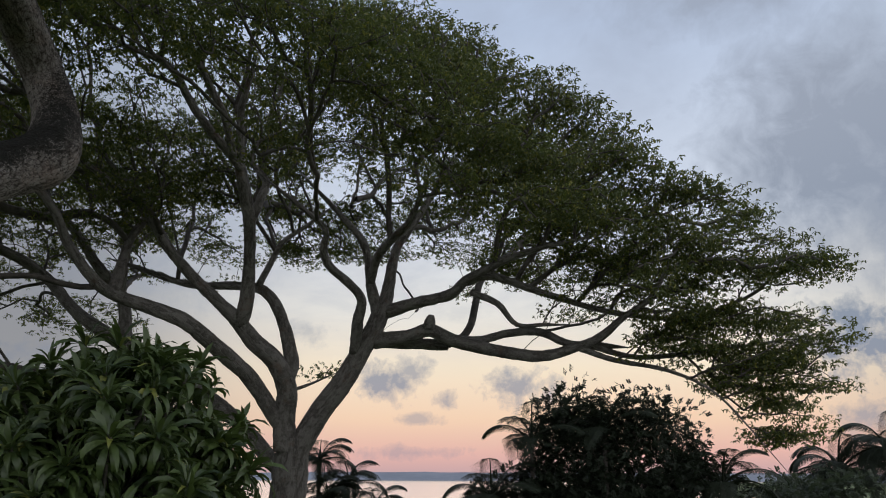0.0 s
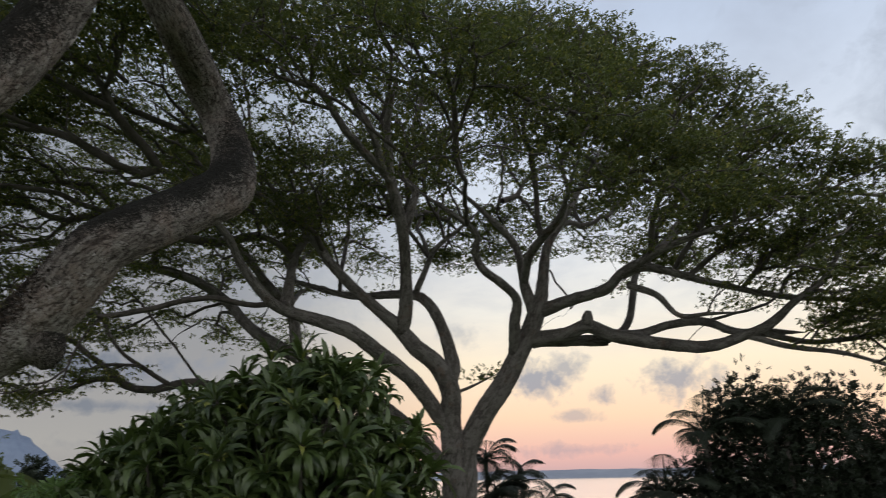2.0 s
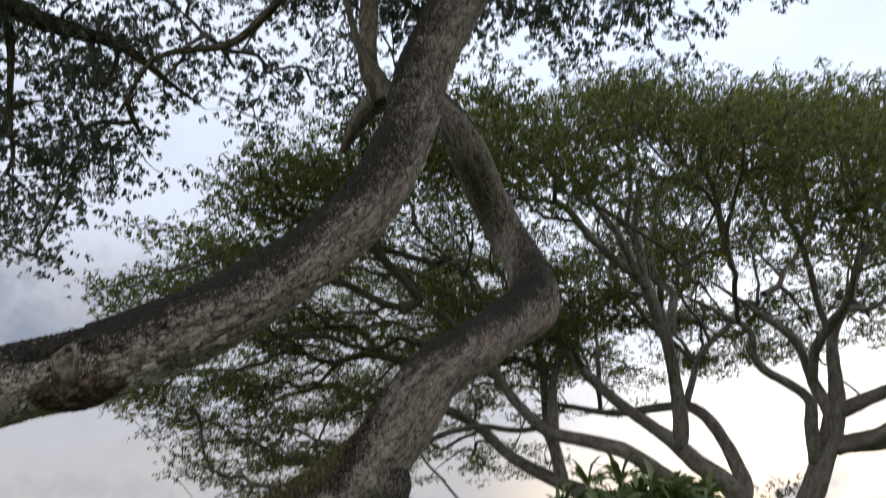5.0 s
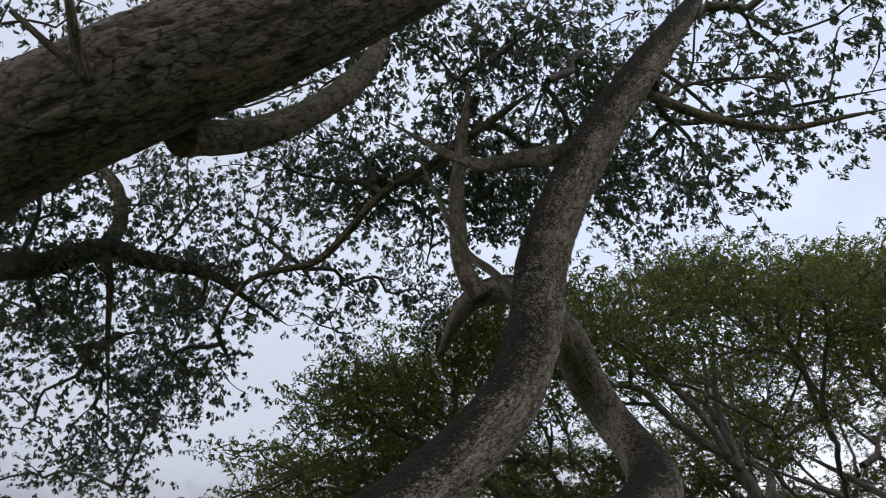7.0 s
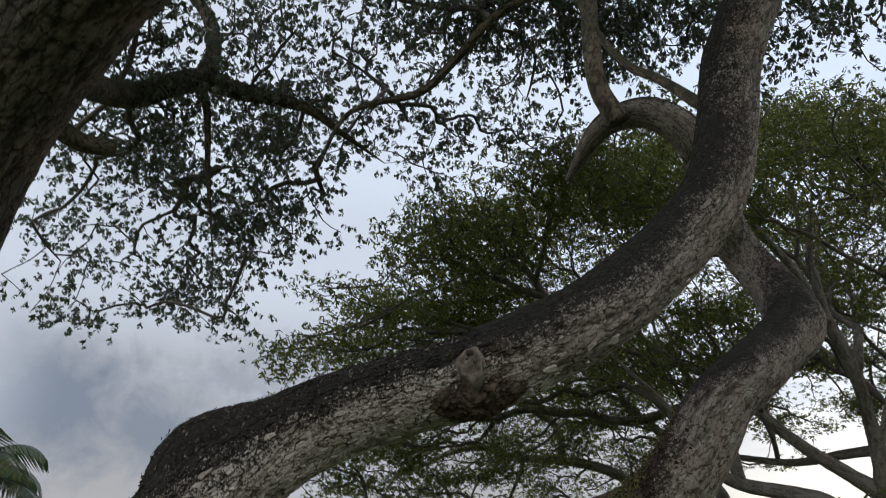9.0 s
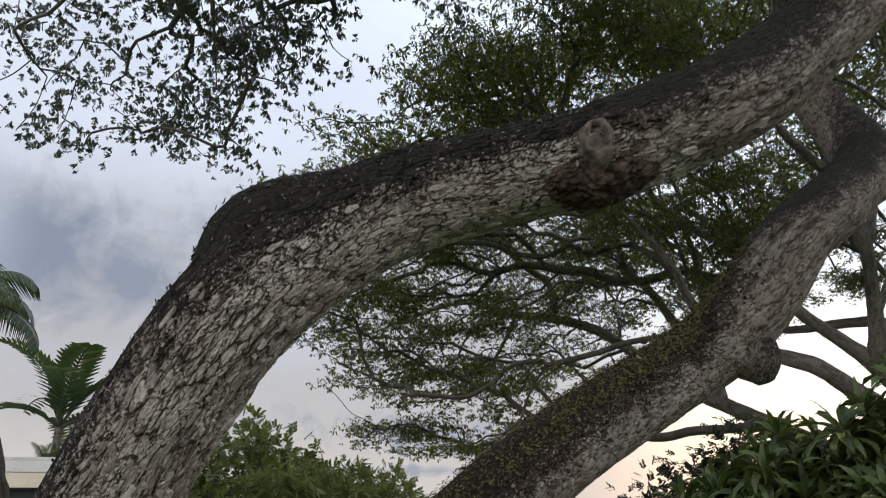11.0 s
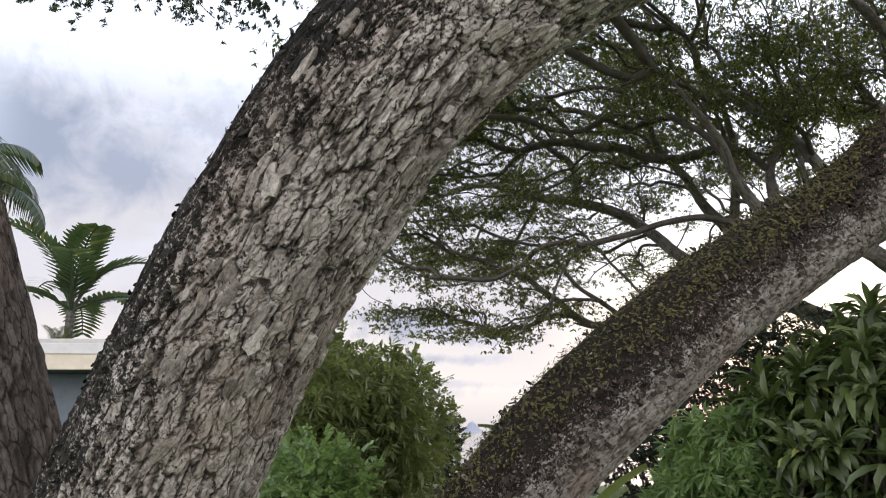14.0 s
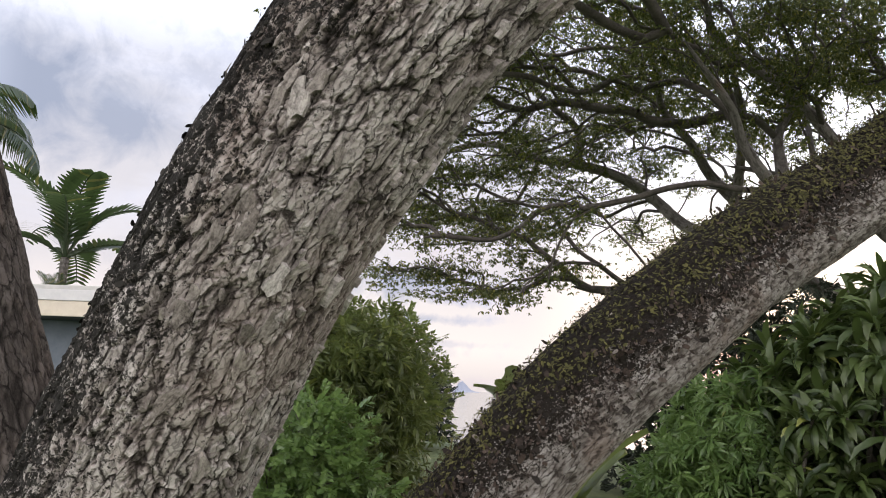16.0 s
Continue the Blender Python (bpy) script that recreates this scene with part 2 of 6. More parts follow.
def flaky_bark(name, pale, mid, dark, moss, moss_amount, moss_from=0.3, lichen=0.5, rust_amount=0.5, size=1.0):
    """Layered bark whose flakes are in the mesh: tone by layer, grit, pale lichen, moss on the upper side."""
    def build(k):
        co = k.add("ShaderNodeTexCoord").outputs["Object"]
        uv = k.add("ShaderNodeUVMap").outputs[0]
        blotch = k.noise(co, 5.0, 5, 0.6)
        lump = k.noise(co, 24, 5, 0.65)
        fleck = k.noise(co, 85, 5, 0.7)
        grit = k.noise(co, 260, 3, 0.6)
        fibre = k.noise(k.add("ShaderNodeMapping", Vector=uv, Scale=(150, 22, 1)).outputs[0], 1.0, 5, 0.65, 0.6)
        plate = k.nodes.new("ShaderNodeAttribute")
        plate.attribute_name = "plate"
        swerve = k.add("ShaderNodeTexNoise", Vector=uv, Scale=24.0, Detail=6.0, Roughness=0.68).outputs["Color"]
        bent = k.nodes.new("ShaderNodeVectorMath")
        bent.operation = "MULTIPLY_ADD"
        k.put(bent.inputs[0], swerve), k.put(bent.inputs[1], (0.035, 0.075, 0.0)), k.put(bent.inputs[2], uv)

        def seams(across, along, thin):
            e = k.nodes.new("ShaderNodeTexVoronoi")
            e.voronoi_dimensions, e.feature = "2D", "DISTANCE_TO_EDGE"
            k.put(e.inputs["Vector"], k.add("ShaderNodeMapping", Vector=bent.outputs[0], Scale=(across / size, along / size, 1)).outputs[0]), k.put(e.inputs["Scale"], 1.0)
            return k.ramp(k.math("MULTIPLY_ADD", k.math("SUBTRACT", lump, 0.5), 0.22, e.outputs["Distance"]), [(0.0, 0.0), (thin, 1.0)], smooth=False)
        seam = seams(38, 11, 0.075)
        nick = seams(95, 34, 0.12)
        tone = k.math("MULTIPLY_ADD", plate.outputs["Fac"], 1.0, k.math("MULTIPLY_ADD", fleck, 0.30, k.math("MULTIPLY_ADD", fibre, 0.30, k.math("MULTIPLY_ADD", grit, 0.15, -0.36))))
        col = k.mix(k.ramp(tone, [(0.06, 0.0), (0.40, 1.0)], smooth=False), (*dark, 1), (*mid, 1))
        col = k.mix(k.ramp(k.math("MULTIPLY_ADD", blotch, 0.3, tone), [(0.55, 0.0), (0.95, 1.0)], smooth=False), col, (*pale, 1))
        col = k.mix(k.math("MULTIPLY", seam, k.math("MULTIPLY_ADD", nick, 0.45, 0.55)), (*dark, 1), col)
        rust = k.ramp(k.math("MULTIPLY_ADD", lump, 0.3, k.math("MULTIPLY", k.noise(co, 3.1, 4, 0.6), 0.8)), [(0.52, 0.0), (0.68, rust_amount)])
        col = k.mix(rust, col, k.mix(k.ramp(tone, [(0.1, 0.0), (0.6, 1.0)]), (0.055, 0.036, 0.029, 1), (0.23, 0.165, 0.135, 1)))
        crust = k.ramp(k.math("MULTIPLY_ADD", fleck, 0.35, k.math("MULTIPLY", k.noise(co, 13, 4, 0.6), 0.75)), [(0.62, 0.0), (0.70, lichen)])
        col = k.mix(k.math("MULTIPLY", crust, k.ramp(plate.outputs["Fac"], [(0.15, 0.0), (0.4, 1.0)])), col, (pale[0] * 1.15, pale[1] * 1.17, pale[2] * 1.18, 1))
        top = k.nodes.new("ShaderNodeAttribute")
        top.attribute_name = "skyward"
        torn = k.math("MULTIPLY_ADD", k.math("SUBTRACT", blotch, 0.5), 0.8, k.math("MULTIPLY_ADD", k.math("SUBTRACT", lump, 0.5), 1.1, k.math("MULTIPLY", k.math("SUBTRACT", fleck, 0.5), 2.2)))
        face = k.math("MULTIPLY_ADD", k.math("SUBTRACT", grit, 0.5), 0.9, k.math("ADD", top.outputs["Fac"], torn))
        growth = k.mix(k.ramp(fleck, [(0.45, 0.0), (0.66, 1.0)]), (*moss, 1), (moss[0] * 2.0, moss[1] * 1.9, moss[2] * 1.7, 1))
        col = k.mix(k.math("MULTIPLY", k.ramp(face, [(moss_from - 0.08, 0.0), (moss_from + 0.32, 1.0)]), moss_amount), col, growth)
        h = k.math("MULTIPLY_ADD", seam, 1.1, k.math("MULTIPLY_ADD", nick, 0.5, k.math("MULTIPLY_ADD", fibre, 0.7, k.math("MULTIPLY_ADD", fleck, 0.7, k.math("MULTIPLY", grit, 0.35)))))
        return k.add("ShaderNodeBsdfPrincipled", Base_Color=col, Roughness=0.93, Specular_IOR_Level=0.18, Normal=bump(k, h, 0.85, 0.006)).outputs[0]
    return material(name, build)


def flake_material(name, tones, fray=0.25, murk=0.70):
    """Loose bits, each of its own tone, streaked along the grain."""
    def build(k):
        rnd = k.add("ShaderNodeNewGeometry").outputs["Random Per Island"]
        co = k.add("ShaderNodeTexCoord").outputs["Object"]
        uv = k.add("ShaderNodeUVMap").outputs[0]
        streak = k.noise(k.add("ShaderNodeMapping", Vector=uv, Scale=(30, 130, 1)).outputs[0], 1.0, 5, 0.7, 0.5)
        fleck = k.noise(co, 75, 6, 0.7)
        grit = k.noise(co, 240, 3, 0.6)
        col = k.ramp(rnd, tones, smooth=False)
        if fray > 0.1:
            col = k.mix(k.ramp(k.noise(co, 2.6, 4, 0.6), [(0.56, 0.0), (0.74, 0.35)]), col, (0.19, 0.12, 0.09, 1))
        worn = k.math("MULTIPLY_ADD", streak, 0.5, k.math("MULTIPLY_ADD", fleck, 0.4, k.math("MULTIPLY", grit, 0.25)))
        col = k.mix(k.ramp(worn, [(0.47, 0.0), (0.67, 1.0)], smooth=False), k.mix(murk, col, (0.03, 0.025, 0.022, 1)), k.mix(fray, col, (0.55, 0.51, 0.47, 1)))
        return k.add("ShaderNodeBsdfPrincipled", Base_Color=col, Roughness=0.92, Specular_IOR_Level=0.15, Normal=bump(k, worn, 0.9, 0.006)).outputs[0]
    return material(name, build)


def leaf_material(name, dark, light, through_light=0.35, gloss=0.5, yellow=None, share=0.0):
    def build(k):
        rnd = k.add("ShaderNodeNewGeometry").outputs["Random Per Island"]
        co = k.add("ShaderNodeTexCoord").outputs["Object"]
        patch = k.noise(co, 0.9, 3, 0.5)
        f = k.math("MULTIPLY_ADD", rnd, 0.6, k.math("MULTIPLY_ADD", patch, 0.9, -0.25), clamp=True)
        col = k.mix(f, (*dark, 1), (*light, 1))
        if yellow:
            col = k.mix(k.ramp(k.math("FRACT", k.math("MULTIPLY", rnd, 17.3)), [(1 - share - 0.02, 0.0), (1 - share, 0.8)]), col, (*yellow, 1))
        bs = k.add("ShaderNodeBsdfPrincipled", Base_Color=col, Roughness=gloss, Specular_IOR_Level=0.5)
        tr = k.add("ShaderNodeBsdfTranslucent", Color=k.mix(0.5, col, (light[0] * 1.8, light[1] * 1.9, light[2] * 1.2, 1)))
        both = k.add("ShaderNodeMixShader", Fac=through_light)
        k.links.new(bs.outputs[0], both.inputs[1]), k.links.new(tr.outputs[0], both.inputs[2])
        return both.outputs[0]
    return material(name, build)


def plain_material(name, a, b, scale, rough=0.8, relief=0.2, distance=0.01):
    def build(k):
        co = k.add("ShaderNodeTexCoord").outputs["Object"]
        big = k.noise(co, scale, 6, 0.6)
        small = k.noise(co, scale * 9, 4, 0.6)
        col = k.mix(k.ramp(k.math("MULTIPLY_ADD", small, 0.35, k.math("MULTIPLY", big, 0.65)), [(0.35, 0.0), (0.65, 1.0)]), (*a, 1), (*b, 1))
        return k.add("ShaderNodeBsdfPrincipled", Base_Color=col, Roughness=rough, Normal=bump(k, small, relief, distance)).outputs[0]
    return material(name, build)


BARK_NEAR = flaky_bark("bark_near", (0.46, 0.43, 0.405), (0.24, 0.212, 0.195), (0.034, 0.028, 0.025), (0.008, 0.0078, 0.007), 0.97, -0.02, 0.5, 0.3)
BARK_UPPER = flaky_bark("bark_weathered", (0.27, 0.248, 0.23), (0.155, 0.137, 0.124), (0.030, 0.024, 0.021), (0.007, 0.007, 0.0055), 0.97, 0.04, 0.15, 0.4)
BARK_GREEN = flaky_bark("bark_green_moss", (0.13, 0.118, 0.092), (0.066, 0.058, 0.045), (0.020, 0.017, 0.013), (0.018, 0.021, 0.009), 0.75, 0.0, 0.1, 0.3, 1.6)
BARK_WOUND = flaky_bark("bark_wound", (0.13, 0.098, 0.083), (0.045, 0.031, 0.026), (0.011, 0.008, 0.006), (0.014, 0.013, 0.010), 0.9, 0.35, 0.1, 0.15)
# darker copy of the limb bark, with the underside's shade in its colours
BARK_OVER_SHADED = flaky_bark("bark_overhead_shaded", (0.138, 0.120, 0.109), (0.066, 0.056, 0.050), (0.017, 0.014, 0.012), (0.026, 0.024, 0.019), 0.6, 0.4, 0.15, 0.22, 1.4)
BARK_MOSSY = flaky_bark("bark_mossy", (0.40, 0.375, 0.355), (0.20, 0.178, 0.163), (0.045, 0.036, 0.031), (0.009, 0.007, 0.005), 0.97, -0.18)
PLATE = flake_material("bark_plate", [(0.0, (0.12, 0.102, 0.091)), (0.3, (0.22, 0.194, 0.176)), (0.6, (0.32, 0.287, 0.265)), (0.85, (0.41, 0.375, 0.35)), (1.0, (0.56, 0.53, 0.505))])
RUST_PLATE = flake_material("rusty_bark", [(0.0, (0.025, 0.017, 0.013)), (0.4, (0.055, 0.035, 0.027)), (0.8, (0.10, 0.066, 0.051)), (1.0, (0.18, 0.145, 0.12))], 0.06)
LITTER = flake_material("leaf_litter", [(0.0, (0.008, 0.006, 0.005)), (0.35, (0.023, 0.015, 0.011)), (0.65, (0.052, 0.034, 0.025)), (0.93, (0.098, 0.070, 0.055)), (1.0, (0.25, 0.22, 0.195))], 0.04, 0.62)
SOOT_MOSS = flake_material("dark_moss", [(0.0, (0.010, 0.010, 0.009)), (0.5, (0.024, 0.023, 0.019)), (0.82, (0.055, 0.05, 0.041)), (1.0, (0.22, 0.205, 0.185))], 0.02)
GREEN_MOSS = flake_material("green_moss", [(0.0, (0.038, 0.038, 0.012)), (0.5, (0.075, 0.074, 0.022)), (1.0, (0.125, 0.118, 0.036))], 0.02, 0.4)
BARK_FAR = bark_material("bark_far", (0.25, 0.232, 0.217), (0.165, 0.15, 0.139), (0.095, 0.084, 0.077), (0.05, 0.045, 0.038), 0.4, 0.5, 0.3, 0.2)
TWIG = plain_material("twig", (0.045, 0.038, 0.033), (0.115, 0.10, 0.088), 4.0)
SCAR = plain_material("scar", (0.035, 0.026, 0.021), (0.17, 0.14, 0.118), 34.0, 0.9, 0.7, 0.012)
LEAF_A = leaf_material("leaf_rain_tree", (0.017, 0.032, 0.015), (0.106, 0.122, 0.034), 0.42, 0.55, (0.24, 0.22, 0.04), 0.14)
LEAF_B = leaf_material("leaf_overhead", (0.030, 0.042, 0.030), (0.080, 0.100, 0.066), 0.30, 0.5)
LEAF_STRAP = leaf_material("leaf_strap", (0.009, 0.022, 0.008), (0.115, 0.162, 0.048), 0.18, 0.38, (0.26, 0.27, 0.06), 0.05)
LEAF_MANGO = leaf_material("leaf_mango", (0.042, 0.066, 0.026), (0.16, 0.19, 0.066), 0.42, 0.32, (0.22, 0.24, 0.06), 0.05)
LEAF_FRESH = leaf_material("leaf_fresh", (0.055, 0.108, 0.038), (0.19, 0.275, 0.098), 0.40, 0.28)
# near-black leaves: the backlit silhouette of these plants is put into their colour
LEAF_SILHOUETTE = leaf_material("leaf_silhouette", (0.008, 0.013, 0.007), (0.020, 0.031, 0.014), 0.08, 0.7)
LEAF_PALM = leaf_material("leaf_palm", (0.018, 0.038, 0.017), (0.062, 0.094, 0.036), 0.28, 0.4, (0.20, 0.17, 0.05), 0.06)
GRASS = plain_material("grass", (0.055, 0.085, 0.026), (0.12, 0.155, 0.048), 1.2, 0.9, 0.6, 0.05)
FASCIA = plain_material("painted_fascia", (0.60, 0.53, 0.44), (0.68, 0.61, 0.51), 1.6, 0.6, 0.08, 0.004)
FLASHING = plain_material("roof_flashing", (0.55, 0.55, 0.57), (0.64, 0.63, 0.64), 2.0, 0.5, 0.1, 0.003)
ROOF = plain_material("roof_sheet", (0.42, 0.42, 0.41), (0.55, 0.54, 0.52), 2.5, 0.5, 0.1, 0.004)
# soffit colour is darkened to hold the shade under the eave
SHADED_SOFFIT = plain_material("shaded_soffit_board", (0.055, 0.065, 0.08), (0.075, 0.085, 0.10), 2.0, 0.7, 0.1, 0.003)
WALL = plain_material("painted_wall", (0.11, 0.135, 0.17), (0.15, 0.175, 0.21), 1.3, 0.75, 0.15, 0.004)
# distant land: the blue haze of the air is painted into these two colours
HAZED_LAND = plain_material("hazed_land", (0.20, 0.22, 0.27), (0.25, 0.27, 0.32), 0.004, 1.0, 0.0)
HAZED_MOUNTAIN = plain_material("hazed_mountain", (0.14, 0.18, 0.26), (0.19, 0.23, 0.31), 0.006, 1.0, 0.0)


def water_material():
    m = bpy.data.materials.new("sea_water")
    m.use_nodes = True
    k = Nodes(m.node_tree)
    co = k.add("ShaderNodeTexCoord").outputs["Object"]
    stretched = k.add("ShaderNodeMapping", Vector=co, Scale=(0.05, 0.16, 0.1)).outputs[0]
    bs = k.add("ShaderNodeBsdfPrincipled", Base_Color=(0.13, 0.12, 0.11, 1), Roughness=0.12, Specular_IOR_Level=0.28, Normal=bump(k, k.noise(stretched, 1.0, 5, 0.6), 0.08, 0.5))
    k.links.new(bs.outputs[0], k.add("ShaderNodeOutputMaterial").inputs[0])
    return m


WATER = water_material()

# ---------------------------------------------------------------- mesh helpers
rng = np.random.default_rng(7)


def mesh_of(name, verts, faces, mat, smooth=False, uv=None):
    """A mesh from numpy arrays: verts (n, 3), faces (m, 3) or (m, 4)."""
    verts, faces = np.asarray(verts, np.float32), np.asarray(faces, np.int32)
    me = bpy.data.meshes.new(name)
    size = faces.shape[1]
    me.vertices.add(len(verts))
    me.vertices.foreach_set("co", verts.ravel())
    me.loops.add(faces.size)
    me.loops.foreach_set("vertex_index", faces.ravel())
    me.polygons.add(len(faces))
    me.polygons.foreach_set("loop_start", np.arange(0, faces.size, size, dtype=np.int32))
    me.polygons.foreach_set("use_smooth", np.full(len(faces), smooth, dtype=bool))
    if uv is not None:
        me.uv_layers.new(name="UVMap").data.foreach_set("uv", np.asarray(uv, np.float32)[faces.ravel()].ravel())
    me.materials.append(mat)
    me.update(calc_edges=True)
    me.validate()
    return me


def part_mesh(name, me, parent, label=""):
    ob = new(name, me)
    ob.parent = parent
    return tagged(ob, label=label)


def part(name, bm, mat, parent, label=""):
    me = bpy.data.meshes.new(name)
    bm.to_mesh(me)
    bm.free()
    me.materials.append(mat)
    return part_mesh(name, me, parent, label)


def thing(name, label, category, group="", kind="", at=(0, 0, 0)):
    ob = new(name)
    ob.location = at
    ob.empty_display_size = 0.3
    return tagged(ob, label, category, group, kind)


def smooth_path(points, step):
    """A Catmull-Rom line through rows of (x, y, z, radius), sampled about every step metres."""
    p = np.asarray(points, float)
    p = np.vstack([2 * p[0] - p[1], p, 2 * p[-1] - p[-2]])
    out = []
    for i in range(1, len(p) - 2):
        a, b, c, d = p[i - 1:i + 3]
        k = max(1, int(round(np.linalg.norm((c - b)[:3]) / step)))
        t = (np.arange(k) / k)[:, None]
        out.append(0.5 * (2 * b + (c - a) * t + (2 * a - 5 * b + 4 * c - d) * t ** 2 + (3 * b - a - 3 * c + d) * t ** 3))
    out.append(p[-2][None])
    out = np.vstack(out)
    out[:, 3] = np.maximum(out[:, 3], 0.003)
    return out


def tapered(rows, reach=0.7):
    """The same limb with a thin end grown on."""
    a, b = np.array(rows[-2][:3]), np.array(rows[-1][:3])
    d = (b - a) / np.linalg.norm(b - a)
    return list(rows) + [(*(b + d * reach * 0.5), rows[-1][3] * 0.6), (*(b + d * reach), 0.006)]


def frames_along(line):
    """Tangents and two cross directions carried along a line without twist."""
    tan = np.gradient(line[:, :3], axis=0)
    tan /= np.linalg.norm(tan, axis=1)[:, None] + 1e-9
    side = np.cross(tan[0], (0.31, 0.12, 0.94))
    side /= np.linalg.norm(side) + 1e-9
    sides = []
    for t in tan:
        side = side - t * (side @ t)
        side /= np.linalg.norm(side) + 1e-9
        sides.append(side)
    sides = np.array(sides)
    return tan, sides, np.cross(tan, sides)


def tube(points, seg, step, relief=None, wobble=0.0, seed=0):
    """Verts, quads and uv of a tube along points; relief(u, v, r) gives the height of the bark in metres."""
    line = smooth_path(points, step)
    _, e1, e2 = frames_along(line)
    ang = np.arange(seg) / seg * 2 * math.pi
    rad = np.repeat(line[:, 3:4], seg, axis=1)
    run = np.concatenate([[0], np.cumsum(np.linalg.norm(np.diff(line[:, :3], axis=0), axis=1))])
    if wobble:
        g = np.random.default_rng(seed)
        for f in (1, 2, 3):
            ph, w = g.uniform(0, 6.28, 2), g.uniform(0.8, 2.4)
            rad = rad * (1 + wobble / f * np.sin(f * ang[None] + ph[0] + 0.7 * np.sin(run[:, None] * w + ph[1])))
    girth = 2 * math.pi * float(line[:, 3].mean())
    tone = np.full(rad.shape, 0.5)
    if relief is not None:
        u = np.repeat(run[:, None], seg, 1)
        v = np.repeat(ang[None] / (2 * math.pi), len(line), 0)
        height, tone = relief(u, v, girth)
        rad = rad + height * np.minimum(1, line[:, 3:4] / 0.12)
    outward = np.cos(ang)[None, :, None] * e1[:, None] + np.sin(ang)[None, :, None] * e2[:, None]
    verts = line[:, None, :3] + rad[..., None] * outward
    low = line[:, 4:5] if line.shape[1] > 4 else 0.0
    skyward = np.concatenate([(outward[..., 2] - low).ravel(), [0, 0]])
    k = len(line)
    i, j = np.meshgrid(np.arange(k - 1), np.arange(seg), indexing="ij")
    j2 = (j + 1) % seg
    quads = np.stack([i * seg + j, i * seg + j2, (i + 1) * seg + j2, (i + 1) * seg + j], -1).reshape(-1, 4)
    uv = np.stack([np.repeat(np.abs((np.arange(seg) / seg) * 2 - 1)[None] * girth / 2, k, 0), np.repeat(run[:, None], seg, 1)], -1).reshape(-1, 2)
    verts = verts.reshape(-1, 3)
    # closing caps
    ends = np.array([line[0, :3], line[-1, :3]])
    verts = np.vstack([verts, ends])
    ring = np.arange(seg)
    nxt = (ring + 1) % seg
    cap0 = np.stack([np.full(seg, k * seg), nxt, ring, np.full(seg, k * seg)], -1)
    last = (k - 1) * seg
    cap1 = np.stack([np.full(seg, k * seg + 1), last + ring, last + nxt, np.full(seg, k * seg + 1)], -1)
    uv = np.vstack([uv, [[0, 0], [0, run[-1]]]])
    return verts, quads, np.vstack([cap0, cap1])[:, :3], uv, np.concatenate([tone.ravel(), [0.3, 0.3]]), skyward


def tube_object(name, points, mat, parent, seg=12, step=0.25, relief=None, wobble=0.05, seed=0, label="", smooth=True):
    v, q, caps, uv, tone, skyward = tube(points, seg, step, relief, wobble, seed)
    me = bpy.data.meshes.new(name)
    loops = np.concatenate([q.ravel(), caps.ravel()]).astype(np.int32)
    starts = np.concatenate([np.arange(len(q)) * 4, len(q) * 4 + np.arange(len(caps)) * 3]).astype(np.int32)
    me.vertices.add(len(v))
    me.vertices.foreach_set("co", np.asarray(v, np.float32).ravel())
    me.loops.add(len(loops))
    me.loops.foreach_set("vertex_index", loops)
    me.polygons.add(len(starts))
    me.polygons.foreach_set("loop_start", starts)
    me.polygons.foreach_set("use_smooth", np.full(len(starts), smooth))
    me.uv_layers.new(name="UVMap").data.foreach_set("uv", np.asarray(uv, np.float32)[loops].ravel())
    me.attributes.new("skyward", "FLOAT", "POINT").data.foreach_set("value", np.asarray(skyward, np.float32))
    me.attributes.new("plate", "FLOAT", "POINT").data.foreach_set("value", np.asarray(tone, np.float32))
    me.materials.append(mat)
    me.update(calc_edges=True)
    me.validate()
    return part_mesh(name, me, parent, label)


def hash2(i, j, s):
    h = np.sin(i * 127.1 + j * 311.7 + s * 74.7) * 43758.5453
    return h - np.floor(h)


def cells(u, v, nu, nv, seed):
    """Distance to the nearest and second nearest of jittered points, and the nearest one's number; v runs round 0..1."""
    x, y = u * nu, v * nv
    xi, yi = np.floor(x), np.floor(y)
    f1 = np.full(x.shape, 9.0)
    f2 = np.full(x.shape, 9.0)
    who = np.zeros(x.shape)
    for a in (-1, 0, 1):
        for b in (-1, 0, 1):
            ci, cj = xi + a, yi + b
            cm = np.mod(cj, nv)
            dx = ci + hash2(ci, cm, seed) - x
            dy = cj + hash2(ci, cm, seed + 3) - y
            d = np.sqrt(dx * dx + dy * dy)
            near = d < f1
            f2 = np.where(near, f1, np.minimum(f2, d))
            who = np.where(near, hash2(ci, cm, seed + 9), who)
            f1 = np.where(near, d, f1)
    return f1, f2, who


def value_noise(x, y, period, seed):
    """Smooth noise, 0 to 1, that repeats after period in y."""
    xi, yi = np.floor(x), np.floor(y)
    fx, fy = x - xi, y - yi
    fx, fy = fx * fx * (3 - 2 * fx), fy * fy * (3 - 2 * fy)
    y0, y1 = np.mod(yi, period), np.mod(yi + 1, period)
    a = hash2(xi, y0, seed) * (1 - fx) + hash2(xi + 1, y0, seed) * fx
    b = hash2(xi, y1, seed) * (1 - fx) + hash2(xi + 1, y1, seed) * fx
    return a * (1 - fy) + b * fy


